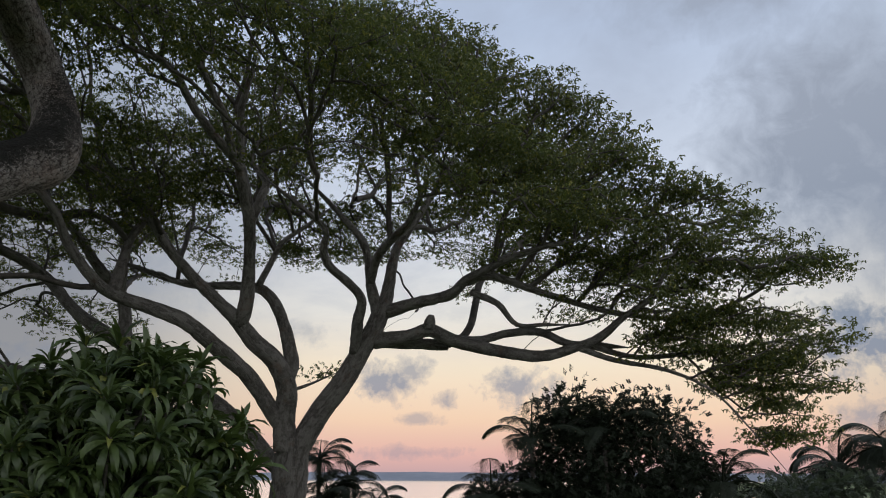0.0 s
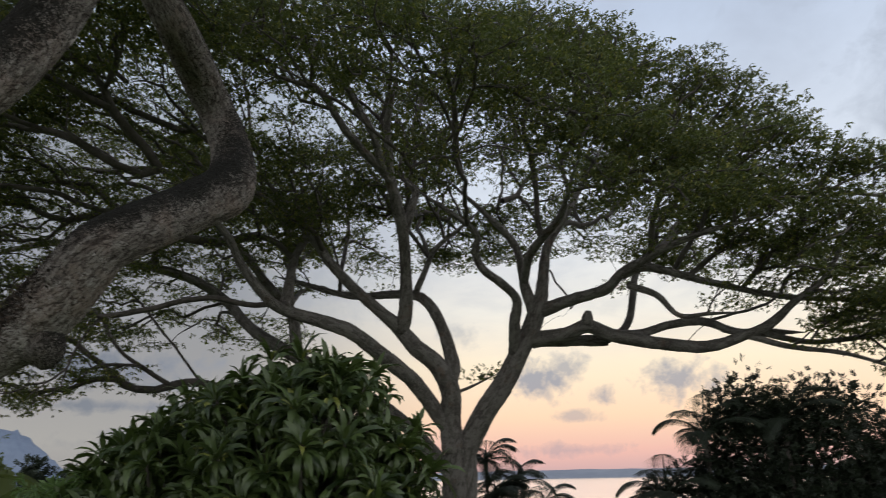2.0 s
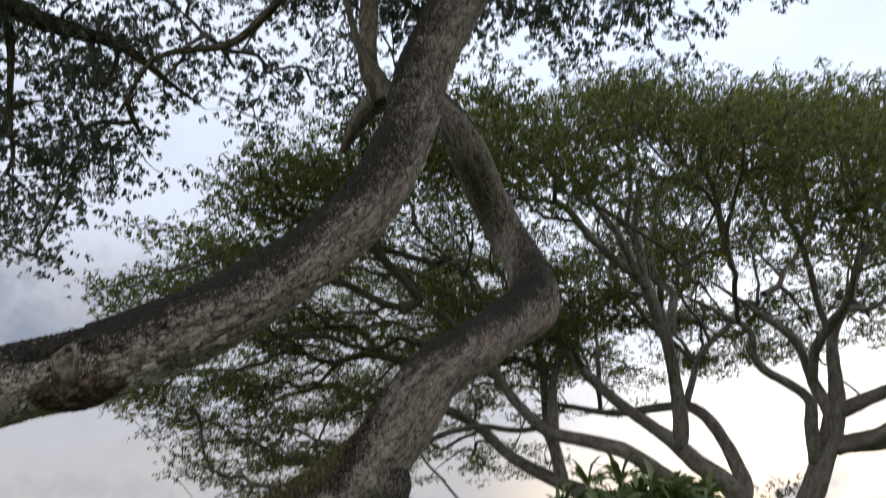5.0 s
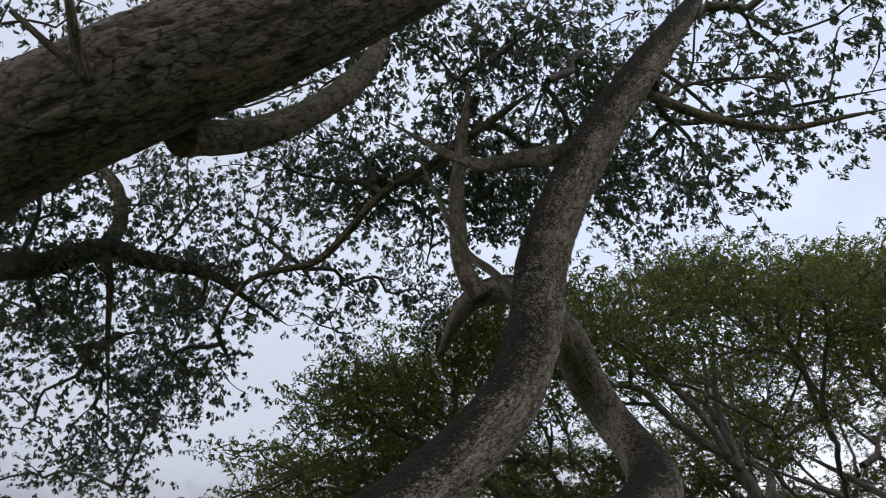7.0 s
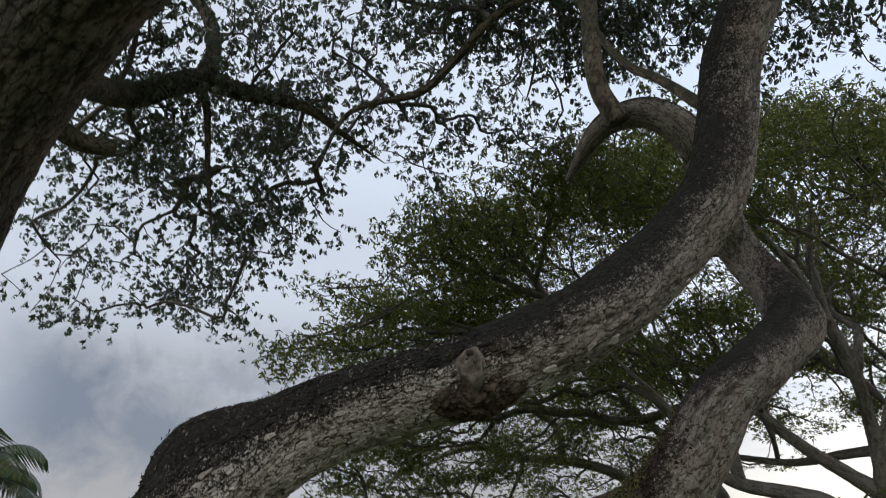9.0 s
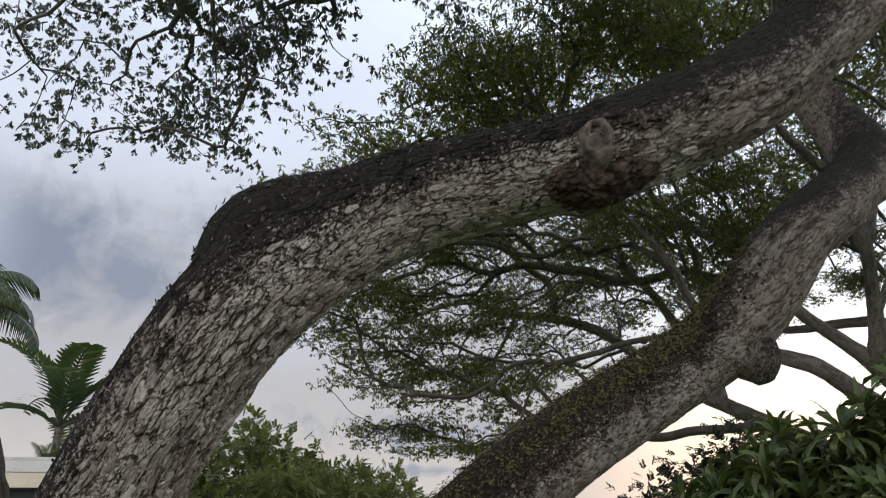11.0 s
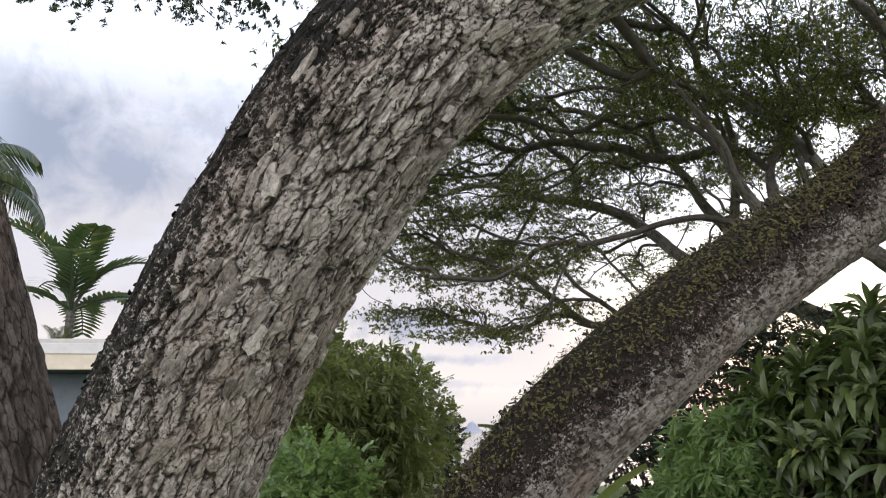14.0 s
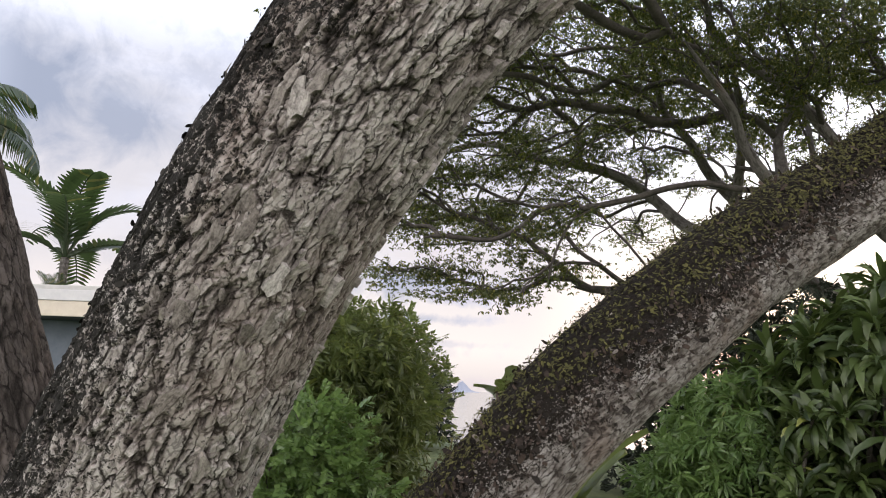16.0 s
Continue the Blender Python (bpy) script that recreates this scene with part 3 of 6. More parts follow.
def bark_relief(depth, plate=0.08, width=0.026, seed=1):
    """Scaly bark: long plates in terraces with sharp joints, smaller chips on them, torn edges.
    Gives the height in metres and the tone of each plate, 0 to 1."""
    def relief(u, v, girth):
        rows = max(6, round(girth / width))
        n1, n2 = rows, rows * 3
        warp = value_noise(u / plate * 0.8, v * n1, n1, seed + 5) - 0.5
        warp_fine = value_noise(u / plate * 3.1, v * n2, n2, seed + 6) - 0.5
        w = v + (1.3 * warp + 0.45 * warp_fine) / rows
        x = u + plate * (0.9 * (value_noise(u / plate * 0.6, v * n1, n1, seed + 7) - 0.5) + 0.35 * (value_noise(u / plate * 4, v * n2, n2, seed + 8) - 0.5))
        f1, f2, who = cells(x, w, 1 / plate, rows, seed)
        crack = np.clip((f2 - f1) / 0.16, 0, 1)
        g1, g2, small = cells(x * 1.07 + 0.4, w, 2.1 / plate, rows * 2, seed + 20)
        chip = np.clip((g2 - g1) / 0.2, 0, 1)
        big_rows = max(4, round(rows / 3))
        h1, h2, big = cells(x, w, 0.38 / plate, big_rows, seed + 40)
        seam = np.clip((h2 - h1) / 0.10, 0, 1)
        lifted = np.mod(x / plate + who * 7, 1.0)
        step = np.floor(who * 4) / 3
        h = 0.25 * np.sqrt(crack) + 0.42 * step * crack + 0.16 * lifted * crack + 0.22 * chip * np.floor(small * 3) / 2 + 0.22 * seam + 0.25 * seam * np.floor(big * 3) / 2 + 0.10 * warp_fine
        return depth * (h - 0.62), np.clip(0.5 * who + 0.3 * small + 0.2 * big, 0, 1) * (0.25 + 0.75 * crack ** 0.5 * (0.4 + 0.6 * seam))
    return relief


def layered_noise(x, y, period, seed, octaves=4, gain=0.5):
    """Sum of smooth noises, 0 to 1, that repeats after period (a whole number) in y."""
    total, size, weight = 0.0, 1.0, 0.0
    for k in range(octaves):
        total = total + size * value_noise(x * 2 ** k, y * 2 ** k, period * 2 ** k, seed + 11 * k)
        weight += size
        size *= gain
    return total / weight


def flaky_relief(depth, length=0.11, width=0.035, seed=1):
    """Old bark that comes off in layers: ragged plates stretched along the limb, each lifted and tilted its own way,
    chips on them, and deep furrows between. Gives the height in metres and the tone of the bark, 0 (creases) to 1."""
    def relief(u, v, girth):
        rows = max(6, round(girth / width))
        wide = max(4, round(rows * 0.5))
        bend = layered_noise(u / length * 0.7, v * rows, rows, seed + 1, 5, 0.62) - 0.5
        slip = layered_noise(u / length * 1.3, v * rows, rows, seed + 2, 5, 0.62) - 0.5
        vary = layered_noise(u / length * 0.8 + 5, v * rows, rows, seed + 7, 2)
        w = v + 1.15 * bend / rows
        x = u / length + 0.95 * slip

        def plates(nu, nv, s, wid):
            f1, f2, who = cells(x, w, nu, nv, s)
            return np.clip((f2 - f1) / wid, 0, 1), who
        big_crack, big = plates(0.5, wide, seed + 40, 0.025 + 0.05 * vary)
        crack, who = plates(1.0, rows, seed, 0.03 + 0.09 * vary)
        chip, chip_who = plates(2.1, rows * 2, seed + 20, 0.10)
        ridge = 1 - np.abs(2 * layered_noise(x * 0.4 + 7.3, w * wide, wide, seed + 60, 4, 0.5) - 1)
        furrow = np.clip((ridge - 0.91) / 0.08, 0, 1)
        lifted = np.mod(x + who * 7, 1.0)
        fine = layered_noise(u / length * 9, v * rows * 5, rows * 5, seed + 90, 3, 0.6)
        h = 0.18 * big_crack + 0.34 * np.floor(big * 5) / 4 * big_crack + 0.14 * crack + (0.26 * who + 0.16 * lifted) * crack + 0.12 * chip_who * chip + 0.07 * (fine - 0.5) - 0.42 * furrow
        # crease tone: dirt in the cracks plus crevice shade painted into the colour
        crease = np.minimum(big_crack, 0.12 + 0.88 * crack) * (0.68 + 0.32 * chip) * (1 - 0.7 * furrow)
        tone = (0.40 + 0.25 * who + 0.20 * big + 0.22 * (chip_who - 0.5) + 0.35 * (fine - 0.5)) * crease
        return depth * (h - 0.55), np.clip(tone, 0, 1)
    return relief


def scatter(points, gen, count, keep, size, lift, plates=True, tilt=0.25, rise=(-0.15, 0.6)):
    """Loose flakes on a limb. keep(sky, s) gives the chance of a flake where the bark faces sky (-1 to 1) at the share s of the
    length; size is (least, most) length, lift the height of its back in metres. Plates are solid scales, else thin curled bits."""
    line = smooth_path(points, 0.02)
    tan, e1, e2 = frames_along(line)
    s = gen.uniform(0.02, 0.98, count)
    a = gen.uniform(0, 6.283, count)
    at = np.minimum((s * (len(line) - 1)).astype(int), len(line) - 1)
    out = np.cos(a)[:, None] * e1[at] + np.sin(a)[:, None] * e2[at]
    low = line[at, 4] if line.shape[1] > 4 else 0.0
    use = gen.uniform(0, 1, count) < keep(out[:, 2] - low, s)
    at, out = at[use], out[use]
    m = len(at)
    ax = tan[at]
    ln = size[0] + (size[1] - size[0]) * gen.uniform(0, 1, m) ** 1.8
    turn = gen.normal(0, tilt, m)
    cross = np.cross(out, ax)
    d1 = ax * np.cos(turn)[:, None] + cross * np.sin(turn)[:, None]
    d2 = np.cross(out, d1)
    r = line[at, 3]
    base = line[at, :3] + out * r[:, None]
    if plates:
        k = 11
        ph = np.arange(k) / k * 2 * math.pi
        rad = 0.86 + gen.normal(0, 0.07, (m, k))
        for f, amp in ((2, 0.12), (3, 0.15), (5, 0.11)):
            rad = rad + amp * np.sin(f * ph[None] + gen.uniform(0, 6.283, (m, 1)))
        wide = ln * gen.uniform(0.24, 0.5, m)
        px = np.cos(ph)[None] * rad * ln[:, None] * 0.5
        py = np.sin(ph)[None] * rad * wide[:, None] * 0.5
        up_end = gen.uniform(-0.1, 0.7, m)[:, None] * lift
        back = gen.uniform(0.1, 0.9, m)[:, None] * lift
        top = back + up_end * (px / (ln[:, None] * 0.5)) - py ** 2 / (2 * r[:, None]) + gen.normal(0, lift * 0.1, (m, k))
        def lay(x, y, z):
            return base[:, None] + x[..., None] * d1[:, None] + y[..., None] * d2[:, None] + z[..., None] * out[:, None]
        foot = lay(px * 1.06, py * 1.06, top * 0 - 0.012 - py ** 2 / (2 * r[:, None]))
        crest = lay(px, py, top)
        mid = lay(np.zeros((m, 1)), np.zeros((m, 1)), back - lift * 0.12)
        there = gen.uniform(0, 50, (m, 1, 2))
        uv = np.concatenate([np.stack([px, py], -1)] * 2 + [np.zeros((m, 1, 2))], 1) + there
        v = np.concatenate([foot, crest, mid], 1)
        w = 2 * k + 1
        i = np.arange(k)
        j = (i + 1) % k
        one = np.concatenate([np.stack([i, j, k + j], -1), np.stack([i, k + j, k + i], -1), np.stack([k + i, k + j, np.full(k, 2 * k)], -1)])
    else:
        wide = ln * gen.uniform(0.22, 0.6, m)
        stand = gen.uniform(*rise, m)
        curl = gen.uniform(-0.25, 0.25, m)
        spin = gen.uniform(0, 6.283, m)
        g1 = d1 * np.cos(spin)[:, None] + d2 * np.sin(spin)[:, None]
        g2 = np.cross(out, g1)
        tipd = g1 * np.cos(stand)[:, None] + out * np.sin(stand)[:, None]
        b0 = base + out * gen.uniform(-0.016, lift - 0.012, m)[:, None]
        mid = b0 + tipd * (ln * 0.5)[:, None] + out * (curl * ln * 0.5)[:, None]
        tip = b0 + tipd * ln[:, None]
        half = g2 * (wide * 0.5)[:, None]
        near, far = b0 * 0.75 + mid * 0.25, mid * 0.3 + tip * 0.7
        skew = gen.uniform(0.5, 1.1, (m, 1))
        v = np.stack([b0, near * 0.3 + mid * 0.7 + half, far + half * skew, tip, far - half * 0.7, near * 0.5 + mid * 0.5 - half * skew], 1)
        w = 6
        one = np.array([(0, 1, 5), (1, 2, 5), (2, 4, 5), (2, 3, 4)])
        uv = np.stack([b0, mid, far, tip, far, mid], 1)[..., :2]
    faces = (np.arange(m)[:, None, None] * w + one[None]).reshape(-1, 3)
    return v.reshape(-1, 3), faces, uv.reshape(-1, 2)


def flakes(name, points, gen, count, keep, size, lift, mat, parent, plates=True, tilt=0.25, label="", rise=(-0.15, 0.6)):
    v, f, uv = scatter(points, gen, count, keep, size, lift, plates, tilt, rise)
    ob = part_mesh(name, mesh_of(name, v, f, mat, uv=uv), parent, label)
    ob["kind"] = "stuff"
    return ob


# leaf sprays -----------------------------------------------------------------


def unit(v):
    return v / (np.linalg.norm(v, axis=-1, keepdims=True) + 1e-9)


def spray_template(kind):
    """Quads (k, 4, 3) of one spray: it grows along +x from 0, z is its upper side; about 1 long."""
    quads = []
    if kind == "tuft":  # leaflets that fan out round the end of a twig and hang over
        for i in range(5):
            t = i * 2.4
            a = np.array([0.10 + 0.09 * (i % 4), 0.0, 0.0])
            d = unit(np.array([0.30 + 0.6 * math.cos(t), 0.85 * math.sin(t), -0.28 - 0.22 * (i % 3)]))
            side = unit(np.cross(d, (0.1, 0.05, 1.0)))
            quads.append([a, a + d * 0.30 + side * 0.11, a + d * 0.52 + np.array([0, 0, -0.07]), a + d * 0.30 - side * 0.11])
    elif kind == "bunch":  # as a tuft, with pointed oval leaflets folded along the rib
        for i in range(7):
            t = i * 2.4 + 0.3
            a = np.array([0.06 + 0.13 * (i % 5), 0.0, -0.01 * i])
            d = unit(np.array([0.30 + 0.5 * math.cos(t), 0.7 * math.sin(t), -0.65 - 0.35 * (i % 3)]))
            side = unit(np.cross(d, (0.2, 0.1, 1.0)))
            sink = np.array([0, 0, -0.05])
            for w in (-0.078, 0.078):
                quads.append([a, a + d * 0.14 + side * w * 0.7, a + d * 0.29 + side * w + sink * 0.3, a + d * 0.38 + sink])
    elif kind == "whorl":  # long narrow drooping leaves
        for i in range(9):
            t = i * 2.4
            d = np.array([0.55 + 0.2 * math.sin(i * 1.7), 0.85 * math.cos(t), 0.75 * math.sin(t) - 0.25])
            d /= np.linalg.norm(d)
            a = np.array([0.05 * i * 0.6, 0, 0])
            side = np.cross(d, (0.2, 0.1, 1.0))
            side /= np.linalg.norm(side)
            ln, w = 0.85, 0.10
            quads.append([a, a + d * ln * 0.5 + side * w, a + d * ln + np.array([0, 0, -0.16]), a + d * ln * 0.5 - side * w])
    else:  # broad: oval leaves on a short twig
        for i in range(8):
            t = i * 2.1
            d = np.array([0.7, 0.8 * math.cos(t), 0.6 * math.sin(t)])
            d /= np.linalg.norm(d)
            a = np.array([0.10 * i, 0, 0])
            side = np.cross(d, (0.1, 0.3, 1.0))
            side /= np.linalg.norm(side)
            quads.append([a, a + d * 0.26 + side * 0.16, a + d * 0.52 + np.array([0, 0, -0.05]), a + d * 0.26 - side * 0.16])
    return np.array(quads)


def sprays(places, ways, size, kind, gen, jitter=0.35):
    """All leaf quads for sprays at places that grow along ways."""
    tpl = spray_template(kind)
    m = len(places)
    d = unit(ways + gen.normal(0, jitter, (m, 3)))
    upv = unit(np.array([0, 0, 1.0]) + gen.normal(0, 0.35, (m, 3)))
    y = unit(np.cross(upv, d))
    z = np.cross(d, y)
    s = (size * gen.uniform(0.7, 1.3, m))[:, None, None, None]
    q = tpl[None] * s
    bend = gen.normal(0, 0.03, q.shape) * s
    q = q + bend
    out = places[:, None, None] + q[..., :1] * d[:, None, None] + q[..., 1:2] * y[:, None, None] + q[..., 2:] * z[:, None, None]
    verts = out.reshape(-1, 3)
    return verts, np.arange(len(verts)).reshape(-1, 4)


def grow(starts, targets, gen, tip=0.008, sag=0.1, pull=0.10, root=None, thrift=0.5, wander=0.028):
    """Branches from rows of (x, y, z, r) on the limbs to every target, nearest first, each from the wood that
    gives the shortest way back to the root. Returns the branches as rows of (x, y, z, r), and for each target the direction in which its twig ends."""
    pos = [np.asarray(starts)[:, :3]]
    pos = np.vstack(pos)
    cap = list(np.asarray(starts)[:, 3])
    parent = [-1] * len(pos)
    targets = np.asarray(targets)
    way_back = list(np.linalg.norm(pos - np.asarray(root), axis=1) if root is not None else np.zeros(len(pos)))
    dist = np.full(len(targets), 1e9)
    near = np.zeros(len(targets), int)

    def relax(new_pos, offset, ways):
        nonlocal dist, near
        for c in range(0, len(new_pos), 400):
            blk = new_pos[c:c + 400]
            dd = np.linalg.norm(targets[:, None] - blk[None], axis=2) + thrift * np.asarray(ways[c:c + 400])[None]
            k = dd.argmin(1)
            val = dd[np.arange(len(targets)), k]
            better = val < dist
            dist = np.where(better, val, dist)
            near = np.where(better, k + offset + c, near)

    relax(pos, 0, way_back)
    nodes = [p for p in pos]
    ends, paths = np.zeros((len(targets), 3)), []
    done = np.zeros(len(targets), bool)
    for _ in range(len(targets)):
        i = int(np.where(done, 1e9, dist).argmin())
        done[i] = True
        a, b = nodes[near[i]], targets[i]
        gap = np.linalg.norm(b - a)
        k = max(2, int(gap / 0.32))
        back_node = parent[near[i]]
        first = unit(a - nodes[back_node]) if back_node >= 0 else unit(np.array([0, 0, 1.0]) + unit(b - a))
        t = (np.arange(1, k + 1) / k)[:, None]
        drift = gen.normal(0, wander, (k + 4, 3))
        drift = (drift[:-4] + 2 * drift[1:-3] + 3 * drift[2:-2] + 2 * drift[3:-1] + drift[4:]) / 4.4
        bow = first * gap * pull * 4 * (t * (1 - t) ** 2) + drift * gap ** 0.5 * np.minimum(1, (1 - t) * 3)
        bow[:, 2] += (sag * gap * t * (1 - t))[:, 0]
        pts = a + (b - a) * t + bow
        ids = []
        prev = near[i]
        for p in pts:
            way_back.append(way_back[prev] + float(np.linalg.norm(p - nodes[prev])))
            nodes.append(p), parent.append(prev), cap.append(None)
            prev = len(nodes) - 1
            ids.append(prev)
        paths.append((near[i], ids))
        ends[i] = unit(pts[-1] - (pts[-2] if k > 1 else a))
        sub = np.array(pts)
        if not done.all():
            relax(sub, len(nodes) - len(sub), way_back[len(nodes) - len(sub):])
    load = np.zeros(len(nodes))
    for _, ids in paths:
        load[ids[-1]] += 1
    for idx in range(len(nodes) - 1, -1, -1):
        if parent[idx] >= 0:
            load[parent[idx]] += load[idx]
    rad = tip * np.maximum(load, 1) ** 0.45
    out = []
    for s, ids in paths:
        r0 = rad[ids[0]] * 1.12
        limit = cap[s] * 0.8 if cap[s] else rad[s]
        row = [(*nodes[s], min(r0, limit))] + [(*nodes[j], min(rad[j], limit)) for j in ids]
        out.append(smooth_path(row, 0.17))
    return out, ends


def join_tubes(rows_list, seg):
    verts, quads, uvs, base = [], [], [], 0
    for rows in rows_list:
        line = np.asarray(rows, float)
        _, e1, e2 = frames_along(line)
        ang = np.arange(seg) / seg * 2 * math.pi
        v = line[:, None, :3] + line[:, None, 3:4] * (np.cos(ang)[None, :, None] * e1[:, None] + np.sin(ang)[None, :, None] * e2[:, None])
        k = len(line)
        i, j = np.meshgrid(np.arange(k - 1), np.arange(seg), indexing="ij")
        q = np.stack([i * seg + j, i * seg + (j + 1) % seg, (i + 1) * seg + (j + 1) % seg, (i + 1) * seg + j], -1).reshape(-1, 4) + base
        verts.append(v.reshape(-1, 3)), quads.append(q)
        base += k * seg
    return np.vstack(verts), np.vstack(quads)


def crown(parent, limbs, targets, gen, leaf_mat, wood_mat, per=14, spread=(0.45, 0.45, 0.16), size=0.3, kind="tuft", tip=0.008, droop=0.3, seg=5, label="", limb_step=0.3, root=None, thrift=0.5, wander=0.028):
    """Twigs from the limbs to the targets, and the leaves round them, as two parts of a tree."""
    starts = np.vstack([smooth_path(l, limb_step)[1:, :4] for l in limbs])
    wood, ends = grow(starts, np.asarray(targets), gen, tip, root=root, thrift=thrift, wander=wander)
    v, q = join_tubes(wood, seg)
    part_mesh("branchwork", mesh_of("branchwork", v, q, wood_mat, True), parent)["kind"] = "stuff"
    m = len(targets)
    t = np.repeat(np.asarray(targets), per, axis=0)
    w = np.repeat(ends, per, axis=0)
    off = np.tanh(gen.normal(0, 0.9, t.shape)) * 1.25 * np.array(spread)
    places = t + off
    ways = unit(0.5 * w + off * 1.2 / max(spread) + np.array([0, 0, -droop]))
    v, q = sprays(places, ways, size, kind, gen)
    ob = part_mesh("crown", mesh_of("crown", v, q, leaf_mat), parent, label)
    ob["kind"] = "stuff"
    return ob


# ---------------------------------------------------------------- ground, sea and distance


def ground_sheet():
    xs = np.concatenate([[-4500, -1500, -500, -200], np.linspace(-90, 90, 73), [200, 500, 1500, 4500]])
    ys = np.concatenate([[-4500, -1500, -500, -200], np.linspace(-60, 90, 61), [100, 130, 4800]])
    x, y = np.meshgrid(xs, ys, indexing="ij")
    drop = np.clip((y * 0.85 - x * 0.55 - 26) / 40, 0, 1)
    z = -18 * drop * drop * (3 - 2 * drop) + 0.06 * np.sin(x * 0.7) * np.cos(y * 0.6) - 0.02
    z = np.where(y > 200, -20, z)
    v = np.stack([x, y, z], -1).reshape(-1, 3)
    k = len(ys)
    i, j = np.meshgrid(np.arange(len(xs) - 1), np.arange(k - 1), indexing="ij")
    q = np.stack([i * k + j, (i + 1) * k + j, (i + 1) * k + j + 1, i * k + j + 1], -1).reshape(-1, 4)
    tagged(new("ground", mesh_of("ground", v, q, GRASS, True)), "sloping grass lawn that falls to the shore", "ground", kind="structure")


ground_sheet()
bm = bmesh.new()
bmesh.ops.create_grid(bm, x_segments=8, y_segments=8, size=4800)
me = bpy.data.meshes.new("water")
bm.to_mesh(me), bm.free()
me.materials.append(WATER)
water = tagged(new("water", me), "calm pale sea at dusk under the horizon", "sea", kind="structure")
water.location = (0, 0, -12)


def ridge_object(name, label, category, az0, az1, dist, heights, mat, seed):
    """Distant land: a ridge with a foot in front of it, along an arc round the origin; heights in metres, evenly spaced."""
    g = np.random.default_rng(seed)
    k = 64
    a = np.radians(np.linspace(az0, az1, k))
    h = np.interp(np.linspace(0, 1, k), np.linspace(0, 1, len(heights)), heights) * (1 + g.normal(0, 0.03, k))
    rows = []
    for f, lift in ((0.94, 0.0), (0.97, 0.55), (1.0, 1.0), (1.05, 0.0)):
        d = dist * f
        rows.append(np.stack([np.sin(a) * d, np.cos(a) * d, -12.5 + h * lift], -1))
    v = np.array(rows).reshape(-1, 3)
    i, j = np.meshgrid(np.arange(3), np.arange(k - 1), indexing="ij")
    q = np.stack([i * k + j, i * k + j + 1, (i + 1) * k + j + 1, (i + 1) * k + j], -1).reshape(-1, 4)
    tagged(new(name, mesh_of(name, v, q, mat, True)), label, category, kind="structure")


ridge_object("backdrop_coast", "low hazy blue coast across the bay", "coast", -36, 26, 4200, [8, 30, 36, 40, 42, 40, 40, 38, 40, 36, 34], HAZED_LAND, 3)
ridge_object("backdrop_mountain", "steep hazy blue mountain beyond the trees", "mountain", -61.6, -45.0, 3600, [80, 135, 165, 190, 200, 210, 225, 240, 205, 110, 16], HAZED_MOUNTAIN, 4)
ridge_object("backdrop_island", "small pointed hazy island on the sea", "island", -41.9, -39.4, 4000, [2, 4, 9, 22, 48, 56, 40, 20, 9, 4, 2], HAZED_LAND, 5)

# ---------------------------------------------------------------- the great rain tree on the lawn


def pads(gen, boxes):
    """Targets in flat clumps: rows of centre x, y, z, radius, height, how many."""
    out = []
    for x, y, z, r, h, k in boxes:
        a, d = gen.uniform(0, 6.283, k), r * np.sqrt(gen.uniform(0, 1, k))
        zz = z + h * (0.6 - (d / r) ** 2 * 0.9) + gen.normal(0, 0.12, k)
        out.append(np.stack([x + d * np.cos(a), y + d * np.sin(a), zz], -1))
    return np.vstack(out)


def dome_pads(gen, cx, cy, reach, top, edge, count, inner=0.12, thick=1.4, per=(8, 14), sector=(0, 360)):
    """Clumps spread over an umbrella: reach(angle) is its radius, top and edge its heights."""
    rows = []
    for _ in range(count):
        a = radians(gen.uniform(*sector))
        f = math.sqrt(gen.uniform(inner ** 2, 1))
        r = reach(a) * f
        z = edge(a) + (top - edge(a)) * (1 - f ** 2.2) - abs(gen.normal(0, 0.5)) * thick
        rows.append((cx + r * math.cos(a), cy + r * math.sin(a), z, gen.uniform(0.7, 1.35), gen.uniform(0.25, 0.5), int(gen.integers(*per))))
    return rows


